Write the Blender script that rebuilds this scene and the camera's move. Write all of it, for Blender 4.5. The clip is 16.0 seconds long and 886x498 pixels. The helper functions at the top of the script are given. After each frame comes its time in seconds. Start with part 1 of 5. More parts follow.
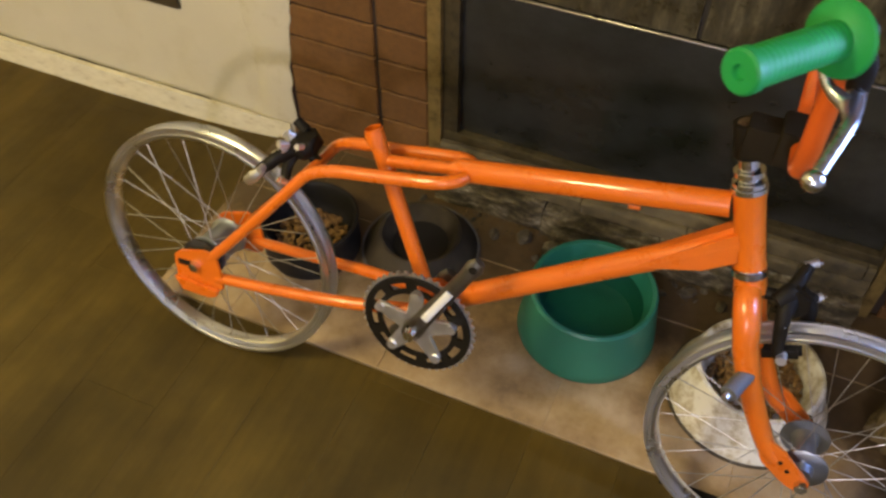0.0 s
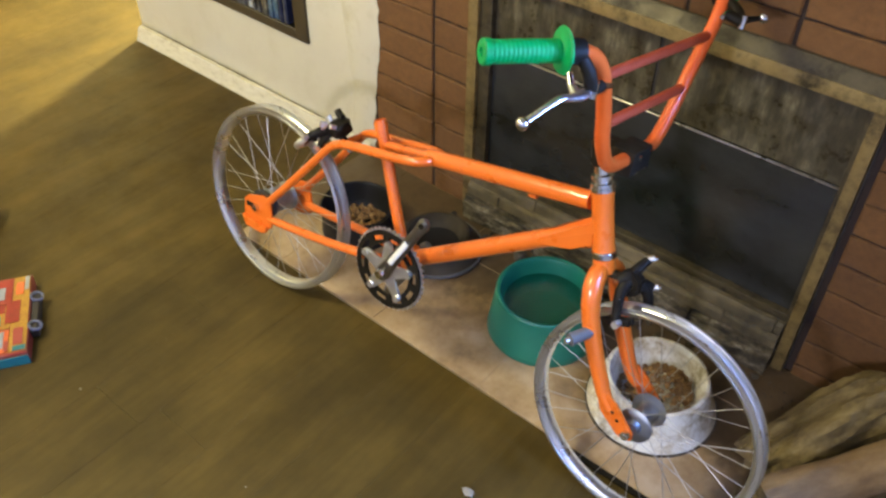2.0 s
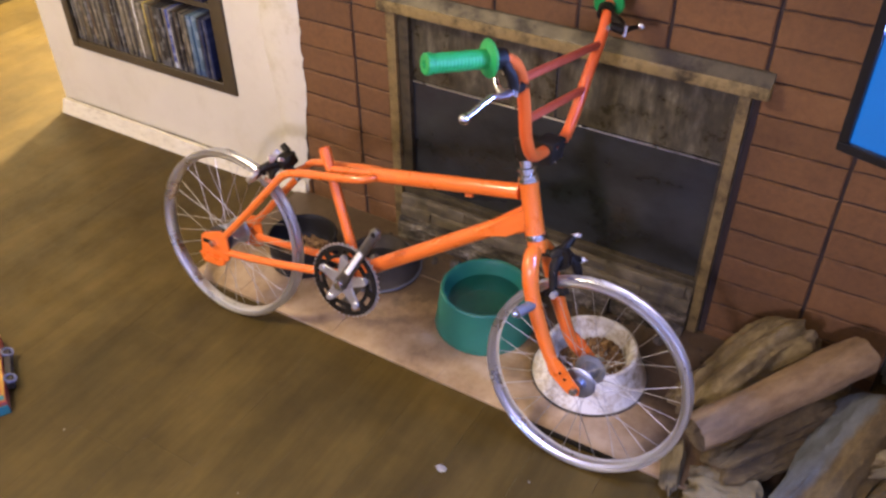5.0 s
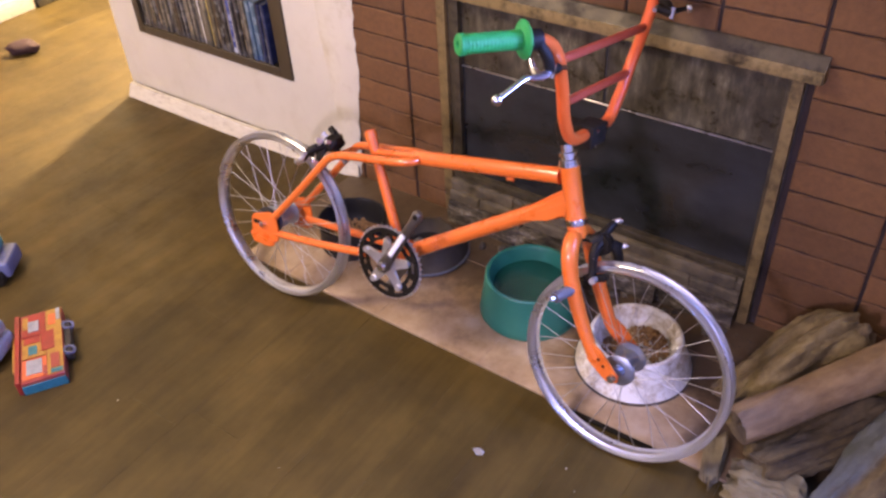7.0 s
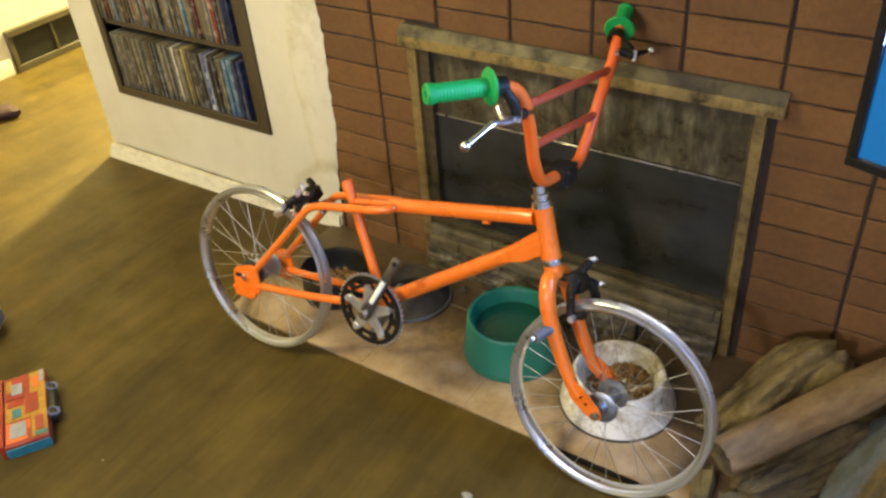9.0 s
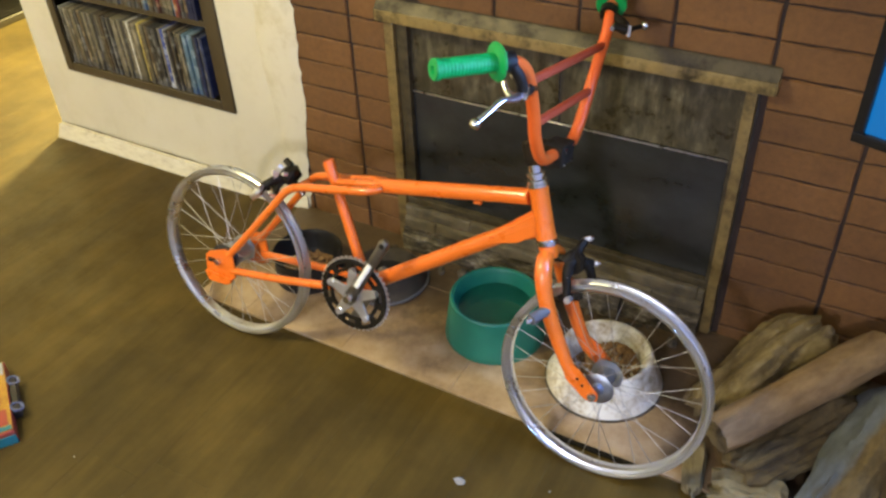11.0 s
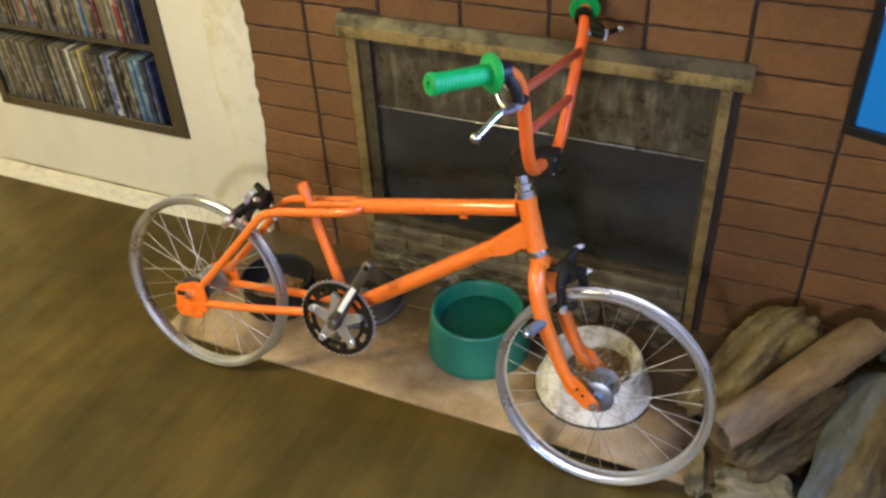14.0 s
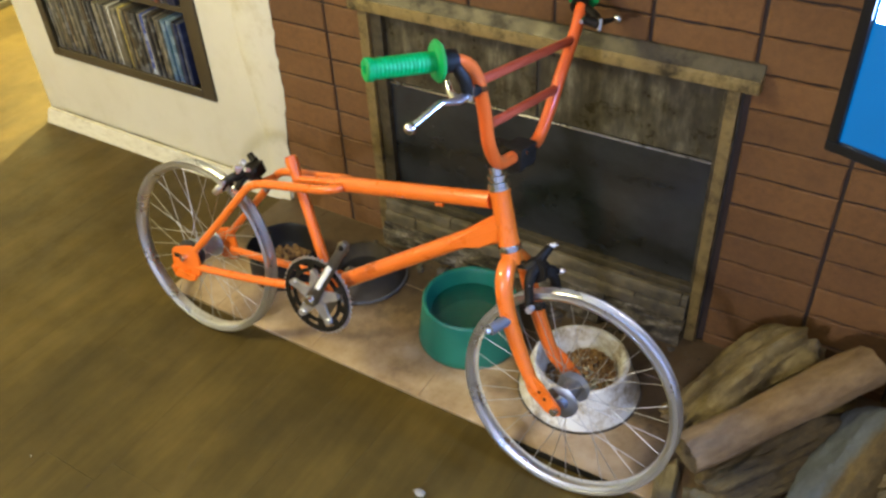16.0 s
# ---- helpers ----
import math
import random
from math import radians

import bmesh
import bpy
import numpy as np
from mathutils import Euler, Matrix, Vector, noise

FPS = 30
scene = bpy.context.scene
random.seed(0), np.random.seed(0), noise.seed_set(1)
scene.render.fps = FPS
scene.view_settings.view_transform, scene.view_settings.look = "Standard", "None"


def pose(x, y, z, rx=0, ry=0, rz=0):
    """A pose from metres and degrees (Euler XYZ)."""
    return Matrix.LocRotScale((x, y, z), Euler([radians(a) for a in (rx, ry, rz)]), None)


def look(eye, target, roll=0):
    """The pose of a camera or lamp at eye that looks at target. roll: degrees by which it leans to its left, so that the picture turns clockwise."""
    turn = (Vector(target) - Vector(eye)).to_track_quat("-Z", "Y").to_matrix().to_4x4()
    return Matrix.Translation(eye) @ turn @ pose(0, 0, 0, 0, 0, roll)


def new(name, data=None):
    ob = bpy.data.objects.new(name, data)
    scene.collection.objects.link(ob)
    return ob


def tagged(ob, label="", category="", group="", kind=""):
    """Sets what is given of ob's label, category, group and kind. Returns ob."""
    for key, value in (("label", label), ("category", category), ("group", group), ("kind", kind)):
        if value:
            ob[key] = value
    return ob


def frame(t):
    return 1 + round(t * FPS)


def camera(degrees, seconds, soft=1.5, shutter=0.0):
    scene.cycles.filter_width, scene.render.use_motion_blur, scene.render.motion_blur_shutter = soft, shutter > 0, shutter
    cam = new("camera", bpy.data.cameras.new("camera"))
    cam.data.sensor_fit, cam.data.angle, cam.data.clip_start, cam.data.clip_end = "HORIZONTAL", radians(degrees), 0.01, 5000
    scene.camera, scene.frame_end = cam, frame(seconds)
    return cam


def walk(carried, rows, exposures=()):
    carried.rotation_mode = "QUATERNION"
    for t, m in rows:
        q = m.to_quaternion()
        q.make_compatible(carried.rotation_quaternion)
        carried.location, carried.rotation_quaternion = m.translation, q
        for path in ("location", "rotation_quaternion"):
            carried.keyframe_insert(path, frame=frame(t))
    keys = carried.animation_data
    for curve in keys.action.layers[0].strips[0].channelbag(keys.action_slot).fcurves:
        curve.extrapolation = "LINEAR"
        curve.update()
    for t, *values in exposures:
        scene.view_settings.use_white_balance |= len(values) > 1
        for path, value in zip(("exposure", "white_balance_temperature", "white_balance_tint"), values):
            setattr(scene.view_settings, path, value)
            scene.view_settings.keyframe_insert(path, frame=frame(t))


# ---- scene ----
cam = camera(55.3, 16.0, soft=2.6, shutter=0.3)
PATH = [
    (0, (0.658, -1.172, 1.283), (0.149, 0.018, -0.241), 0.3),
    (0.5, (0.875, -1.252, 1.344), (0.136, -0.115, -0.127), -1.7),
    (1, (1.041, -1.307, 1.399), (0.263, -0.145, -0.03), 2.1),
    (1.5, (1.134, -1.352, 1.419), (0.264, -0.19, 0.042), 2.9),
    (2, (1.205, -1.404, 1.433), (0.265, -0.258, 0.09), 0.7),
    (2.5, (1.224, -1.425, 1.435), (0.36, -0.263, 0.056), 0.7),
    (3, (1.194, -1.471, 1.441), (0.462, -0.203, 0.078), -0.9),
    (3.5, (1.12, -1.604, 1.469), (0.503, -0.254, 0.128), -1.0),
    (5.8, (1.335, -1.636, 1.487), (0.415, -0.339, 0.273), -1.2),
    (6, (1.329, -1.63, 1.481), (0.402, -0.355, 0.25), -1.7),
    (6.5, (1.326, -1.624, 1.478), (0.378, -0.388, 0.224), -2.8),
    (7, (1.329, -1.613, 1.476), (0.385, -0.376, 0.219), -3.4),
    (7.5, (1.348, -1.605, 1.478), (0.392, -0.37, 0.229), -5.3),
    (8, (1.351, -1.602, 1.483), (0.402, -0.336, 0.259), -5.8),
    (8.5, (1.354, -1.61, 1.488), (0.404, -0.313, 0.298), -5.4),
    (9, (1.357, -1.618, 1.486), (0.403, -0.308, 0.315), -5.0),
    (9.2, (1.359, -1.616, 1.486), (0.396, -0.308, 0.319), -5.0),
    (11.3, (1.219, -1.64, 1.466), (0.446, -0.264, 0.238), -2.7),
    (11.5, (1.203, -1.634, 1.469), (0.46, -0.246, 0.236), -2.8),
    (12, (1.15, -1.64, 1.468), (0.483, -0.211, 0.238), -2.7),
    (12.5, (1.127, -1.635, 1.463), (0.515, -0.187, 0.227), -2.7),
    (13, (1.122, -1.633, 1.461), (0.492, -0.21, 0.205), -3.9),
    (13.5, (1.109, -1.657, 1.462), (0.464, -0.214, 0.236), -3.9),
    (14, (1.13, -1.646, 1.458), (0.447, -0.206, 0.25), -3.2),
    (14.5, (1.212, -1.591, 1.457), (0.412, -0.213, 0.249), -2.3),
    (15, (1.275, -1.533, 1.455), (0.419, -0.213, 0.22), -3.2),
    (15.5, (1.307, -1.493, 1.449), (0.458, -0.185, 0.197), -3.3),
    (16, (1.316, -1.489, 1.45), (0.45, -0.195, 0.196), -3.6),
]
TINT = [(0, -0.45, 6900, 12), (0.5, -0.22, 6750, 11), (1.2, -0.03, 6350, 8), (2.0, 0.02, 5750, 10), (3.5, 0.08, 5650, 12), (6.0, 0.08, 5650, 50), (7.5, 0.08, 5550, 50), (8.1, 0.02, 6350, 9), (9.2, 0.02, 6450, 6), (11.3, 0.02, 6000, 9), (13.5, -0.02, 6000, 9), (16.0, 0.08, 5850, 7)]
walk(cam, [(t, look(eye, target, roll)) for t, eye, target, roll in PATH], TINT)

# ---------------------------------------------------------------- world and lights
world = bpy.data.worlds.new("world")
scene.world = world
world.use_nodes = True
world.node_tree.nodes["Background"].inputs[0].default_value = (0.05, 0.04, 0.03, 1)
world.node_tree.nodes["Background"].inputs[1].default_value = 0.15


def area_lamp(name, eye, target, size, watts, colour):
    data = bpy.data.lights.new(name, "AREA")
    data.shape, data.size, data.energy, data.color = "DISK", size, watts, colour
    ob = new(name, data)
    ob.matrix_world = look(eye, target)
    return ob


WARM = (1.0, 0.86, 0.42)
area_lamp("living_room_ceiling_lamp", (-0.72, -1.68, 2.32), (-0.68, -1.1, 0), 0.6, 62, WARM)
area_lamp("dining_end_lamp", (1.0, -4.2, 2.1), (0.2, -0.4, 0.3), 0.34, 84, (0.95, 0.88, 0.93))
area_lamp("next_room_ceiling_lamp", (-1.85, 1.75, 2.3), (-1.85, 1.6, 0), 0.22, 560, (1.0, 0.86, 0.38))

# ---------------------------------------------------------------- materials


class Nodes:
    """Short hand for node trees."""

    def __init__(self, name):
        self.mat = bpy.data.materials.new(name)
        self.mat.use_nodes = True
        self.t = self.mat.node_tree
        self.p = self.t.nodes["Principled BSDF"]
        self.co = self.add("ShaderNodeTexCoord").outputs["Object"]

    def add(self, kind, **values):
        n = self.t.nodes.new(kind)
        for k, v in values.items():
            if k in n.inputs:
                n.inputs[k].default_value = v
        return n

    def link(self, a, b):
        self.t.links.new(a, b)

    def noise(self, scale, detail=6, rough=0.55, stretch=None, world=False):
        n = self.add("ShaderNodeTexNoise", Scale=scale, Detail=detail, Roughness=rough)
        src = self.add("ShaderNodeNewGeometry").outputs["Position"] if world else self.co
        if stretch:
            m = self.add("ShaderNodeMapping")
            m.inputs["Scale"].default_value = stretch
            self.link(src, m.inputs["Vector"])
            src = m.outputs["Vector"]
        self.link(src, n.inputs["Vector"])
        return n.outputs["Fac"]

    def ramp(self, fac, stops):
        r = self.add("ShaderNodeValToRGB")
        e = r.color_ramp.elements
        while len(e) < len(stops):
            e.new(0.5)
        for el, (p, c) in zip(e, stops):
            el.position, el.color = p, (*c, 1)
        self.link(fac, r.inputs["Fac"])
        return r.outputs["Color"]

    def mix(self, fac, a, b, mode="MIX"):
        m = self.t.nodes.new("ShaderNodeMix")
        m.data_type, m.blend_type = "RGBA", mode
        for src, i in ((fac, 0), (a, 6), (b, 7)):
            if isinstance(src, (int, float)):
                m.inputs[i].default_value = src
            elif isinstance(src, tuple):
                m.inputs[i].default_value = (*src, 1)
            else:
                self.link(src, m.inputs[i])
        return m.outputs[2]

    def bump(self, height, strength, distance):
        b = self.add("ShaderNodeBump", Strength=strength, Distance=distance)
        self.link(height, b.inputs["Height"])
        self.link(b.outputs["Normal"], self.p.inputs["Normal"])

    def done(self, colour=None, rough=None, metal=0.0, **more):
        p = self.p
        if colour is not None:
            if isinstance(colour, tuple):
                p.inputs["Base Color"].default_value = (*colour, 1)
            else:
                self.link(colour, p.inputs["Base Color"])
        if rough is not None:
            if isinstance(rough, (int, float)):
                p.inputs["Roughness"].default_value = rough
            else:
                self.link(rough, p.inputs["Roughness"])
        p.inputs["Metallic"].default_value = metal
        for k, v in more.items():
            p.inputs[k.replace("_", " ")].default_value = v
        return self.mat


def plain(name, a, b, scale=30, rough=0.5, metal=0.0, bump=0.1, dist=0.001, stretch=None, **more):
    """A surface of two close tones with fine relief."""
    g = Nodes(name)
    big = g.noise(scale * 0.15, 4, 0.6, stretch)
    fine = g.noise(scale, 8, 0.65, stretch)
    f = g.mix(0.5, big, fine)
    if bump:
        g.bump(fine, bump, dist)
    r = g.ramp(fine, [(0.3, (rough * 0.8,) * 3), (0.7, (min(1, rough * 1.2),) * 3)])
    return g.done(g.ramp(f, [(0.35, a), (0.65, b)]), r, metal, **more)


def random_tone(g, colour, lo, hi):
    """Multiplies a colour by a grey that differs from object to object."""
    rnd = g.add("ShaderNodeObjectInfo").outputs["Random"]
    return g.mix(1.0, colour, g.ramp(rnd, [(0.0, (lo,) * 3), (1.0, (hi,) * 3)]), "MULTIPLY")


def make_brick():
    g = Nodes("brick")
    grain = g.noise(60, 8, 0.7, world=True)
    cloud = g.noise(5, 4, 0.6, world=True)
    c = g.ramp(g.mix(0.6, cloud, grain), [(0.3, (0.096, 0.042, 0.0105)), (0.5, (0.154, 0.07, 0.018)), (0.72, (0.2, 0.095, 0.026))])
    c = random_tone(g, c, 0.72, 1.0)
    soot = g.ramp(g.noise(3.2, 5, 0.65, world=True), [(0.52, (1, 1, 1)), (0.72, (0.5, 0.44, 0.4))])
    c = g.mix(0.6, c, soot, "MULTIPLY")
    g.bump(grain, 0.35, 0.002)
    return g.done(c, 0.78)


def make_floor():
    g = Nodes("laminate")
    grain = g.noise(7, 9, 0.65, (9, 0.8, 9), world=True)
    streak = g.noise(2.2, 5, 0.6, (5, 0.7, 5), world=True)
    blotch = g.noise(2.6, 5, 0.6, world=True)
    c = g.ramp(g.mix(0.28, streak, grain), [(0.3, (0.058, 0.0385, 0.0076)), (0.5, (0.084, 0.0565, 0.011)), (0.7, (0.115, 0.0775, 0.0158))])
    c = random_tone(g, c, 0.95, 1.05)
    c = g.mix(0.85, c, g.ramp(blotch, [(0.35, (0.54, 0.52, 0.5)), (0.65, (1.16, 1.13, 1.02))]), "MULTIPLY")
    c = g.mix(0.7, c, g.ramp(g.noise(0.9, 3, 0.5, world=True), [(0.35, (0.7, 0.68, 0.68)), (0.65, (1.05, 1.04, 1.0))]), "MULTIPLY")
    scuff = g.ramp(g.noise(9, 7, 0.7, world=True), [(0.35, (0.42,) * 3), (0.7, (0.68,) * 3)])
    g.bump(grain, 0.12, 0.001)
    return g.done(c, scuff, 0.0, Specular_IOR_Level=0.2)


def make_wall_paint(name="white_plaster", dirty=0.3):
    g = Nodes(name)
    a = g.noise(1.6, 4, 0.6, world=True)
    fine = g.noise(45, 8, 0.7, world=True)
    trowel = g.noise(9, 5, 0.6, world=True)
    c = g.ramp(a, [(0.3, (0.555, 0.51, 0.38)), (0.7, (0.635, 0.588, 0.45))])
    dirt = g.ramp(g.noise(6, 9, 0.75, world=True), [(0.5, (1, 1, 1)), (0.66, (0.8, 0.76, 0.62))])
    c = g.mix(dirty, c, dirt, "MULTIPLY")
    smear = g.ramp(g.noise(7, 7, 0.65, (1.3, 1.3, 0.8), world=True), [(0.56, (1, 1, 1)), (0.74, (0.8, 0.77, 0.64))])
    c = g.mix(dirty, c, smear, "MULTIPLY")
    g.bump(g.mix(0.5, fine, trowel), 0.25, 0.004)
    return g.done(c, 0.62)


def make_baseboard():
    g = Nodes("chipped_white_trim")
    n = g.noise(26, 10, 0.75, (1, 1, 3), world=True)
    c = g.ramp(n, [(0.33, (0.3, 0.25, 0.15)), (0.42, (0.55, 0.5, 0.36)), (0.6, (0.64, 0.595, 0.45))])
    g.bump(n, 0.4, 0.003)
    return g.done(c, 0.6)


def make_hearth():
    g = Nodes("hearth_tile")
    n = g.noise(14, 8, 0.7, world=True)
    c = g.ramp(g.noise(4, 5, 0.6, world=True), [(0.3, (0.36, 0.265, 0.155)), (0.7, (0.49, 0.365, 0.22))])
    stain = g.ramp(g.noise(7, 9, 0.72, world=True), [(0.4, (1, 1, 1)), (0.54, (0.68, 0.6, 0.46)), (0.66, (0.3, 0.25, 0.17))])
    c = g.mix(0.7, c, stain, "MULTIPLY")
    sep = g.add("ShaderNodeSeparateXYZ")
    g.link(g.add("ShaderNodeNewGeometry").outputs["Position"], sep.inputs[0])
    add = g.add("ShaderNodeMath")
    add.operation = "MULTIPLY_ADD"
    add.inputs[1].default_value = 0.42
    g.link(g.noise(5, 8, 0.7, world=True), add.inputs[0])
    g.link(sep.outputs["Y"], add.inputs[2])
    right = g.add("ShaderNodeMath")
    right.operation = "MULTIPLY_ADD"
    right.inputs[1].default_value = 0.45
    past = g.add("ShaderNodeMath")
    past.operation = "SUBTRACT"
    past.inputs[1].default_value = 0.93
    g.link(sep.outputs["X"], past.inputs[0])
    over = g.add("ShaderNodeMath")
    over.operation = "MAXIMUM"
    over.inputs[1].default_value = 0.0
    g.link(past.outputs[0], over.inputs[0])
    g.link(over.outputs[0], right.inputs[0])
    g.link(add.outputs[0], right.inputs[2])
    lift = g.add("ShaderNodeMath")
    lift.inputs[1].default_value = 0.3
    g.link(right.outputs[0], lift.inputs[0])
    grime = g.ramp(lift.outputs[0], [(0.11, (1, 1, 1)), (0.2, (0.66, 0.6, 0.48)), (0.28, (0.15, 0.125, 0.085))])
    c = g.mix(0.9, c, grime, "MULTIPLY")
    c = random_tone(g, c, 0.94, 1.05)
    g.bump(n, 0.15, 0.001)
    return g.done(c, 0.55)


def make_brass(name, dark, light):
    g = Nodes(name)
    n = g.noise(18, 9, 0.72, (1, 1, 1), world=True)
    c = g.ramp(n, [(0.33, dark), (0.52, light), (0.7, tuple(min(1, v * 1.25) for v in light))])
    r = g.ramp(n, [(0.35, (0.75,) * 3), (0.65, (0.34,) * 3)])
    g.bump(n, 0.2, 0.001)
    return g.done(c, r, 0.35)


def make_sooty_glass():
    g = Nodes("sooty_glass")
    drip = g.noise(13, 8, 0.72, (2.6, 1, 0.7), world=True)
    smoke = g.noise(16, 9, 0.75, world=True)
    c = g.ramp(g.mix(0.35, drip, smoke), [(0.36, (0.016, 0.013, 0.006)), (0.48, (0.046, 0.038, 0.02)), (0.56, (0.09, 0.077, 0.043)), (0.64, (0.19, 0.165, 0.1))])
    g.bump(smoke, 0.1, 0.001)
    return g.done(c, g.ramp(smoke, [(0.4, (0.25,) * 3), (0.6, (0.6,) * 3)]))


def make_dark_glass():
    g = Nodes("dark_glass")
    n = g.noise(3.5, 8, 0.7, (1, 1, 1.6), world=True)
    c = g.ramp(n, [(0.35, (0.013, 0.0125, 0.0105)), (0.75, (0.034, 0.036, 0.036))])
    return g.done(c, g.ramp(n, [(0.35, (0.14,) * 3), (0.75, (0.28,) * 3)]))


def make_bark(name, stops, scale=9, rough=0.9):
    g = Nodes(name)
    n = g.noise(scale, 10, 0.72, (1, 1, 0.32))
    m = g.noise(scale * 4, 8, 0.7, (1, 1, 0.5))
    c = g.ramp(g.mix(0.45, n, m), stops)
    g.bump(g.mix(0.4, n, m), 0.8, 0.01)
    return g.done(c, rough)


def make_peeled():
    """Brown bark, with the bare weathered wood showing along one side of the log."""
    g = Nodes("peeled_bark")
    n = g.noise(8, 10, 0.72, (1, 1, 0.32))
    m = g.noise(34, 8, 0.7, (1, 1, 0.5))
    f = g.mix(0.45, n, m)
    bark = g.ramp(f, [(0.34, (0.022, 0.014, 0.004)), (0.46, (0.075, 0.05, 0.014)), (0.58, (0.145, 0.1, 0.033)), (0.7, (0.23, 0.175, 0.08))])
    bare = g.ramp(f, [(0.3, (0.045, 0.046, 0.038)), (0.5, (0.105, 0.112, 0.102)), (0.72, (0.18, 0.19, 0.178))])
    sep = g.add("ShaderNodeSeparateXYZ")
    g.link(g.co, sep.inputs[0])
    add = g.add("ShaderNodeMath")
    add.operation = "MULTIPLY_ADD"
    add.inputs[1].default_value = 0.11
    g.link(g.noise(5, 6, 0.65, (1, 1, 0.6)), add.inputs[0])
    g.link(sep.outputs["X"], add.inputs[2])
    edge = g.ramp(add.outputs[0], [(0.082, (0, 0, 0)), (0.096, (1, 1, 1))])
    g.bump(f, 0.7, 0.008)
    return g.done(g.mix(edge, bark, bare), 0.85)


def make_chipped():
    g = Nodes("chipped_mortar")
    n = g.noise(26, 10, 0.75, (0.6, 1, 1.6), world=True)
    c = g.ramp(n, [(0.36, (0.014, 0.011, 0.008)), (0.47, (0.06, 0.048, 0.03)), (0.56, (0.15, 0.125, 0.085)), (0.66, (0.4, 0.37, 0.31))])
    g.bump(n, 0.8, 0.008)
    return g.done(c, 0.92)


def make_kibble():
    g = Nodes("kibble")
    rnd = g.add("ShaderNodeNewGeometry").outputs["Random Per Island"]
    c = g.ramp(rnd, [(0.0, (0.11, 0.056, 0.017)), (0.5, (0.21, 0.115, 0.035)), (1.0, (0.33, 0.19, 0.062))])
    g.bump(g.noise(250, 6, 0.7), 0.5, 0.001)
    return g.done(c, 0.85)


def make_dirty_white():
    g = Nodes("dirty_white_plastic")
    n = g.noise(22, 10, 0.75)
    c = g.ramp(n, [(0.34, (0.22, 0.17, 0.08)), (0.44, (0.5, 0.44, 0.31)), (0.55, (0.74, 0.72, 0.64))])
    g.bump(n, 0.2, 0.001)
    return g.done(c, 0.45)


def make_dvd(name, base, title, low):
    """A spine: base colour, title bars and a band at the foot, in the case's own height."""
    g = Nodes(name)
    sep = g.add("ShaderNodeSeparateXYZ")
    g.link(g.co, sep.inputs[0])
    rnd = g.add("ShaderNodeObjectInfo").outputs["Random"]
    wave = g.add("ShaderNodeTexNoise", Scale=30.0, Detail=4.0)
    comb = g.add("ShaderNodeCombineXYZ")
    off = g.add("ShaderNodeMath")
    off.operation = "MULTIPLY"
    off.inputs[1].default_value = 37.0
    g.link(rnd, off.inputs[0])
    g.link(sep.outputs["Z"], comb.inputs["Z"])
    g.link(off.outputs[0], comb.inputs["X"])
    g.link(comb.outputs[0], wave.inputs["Vector"])
    mark = g.ramp(wave.outputs["Fac"], [(0.52, (0, 0, 0)), (0.62, (0.5, 0.5, 0.5))])
    band = g.ramp(sep.outputs["Z"], [(0.018, (1, 1, 1)), (0.021, (0, 0, 0))])
    c = random_tone(g, base, 0.6, 1.3)
    c = g.mix(mark, c, title)
    c = g.mix(band, c, low)
    return g.done(c, 0.3)


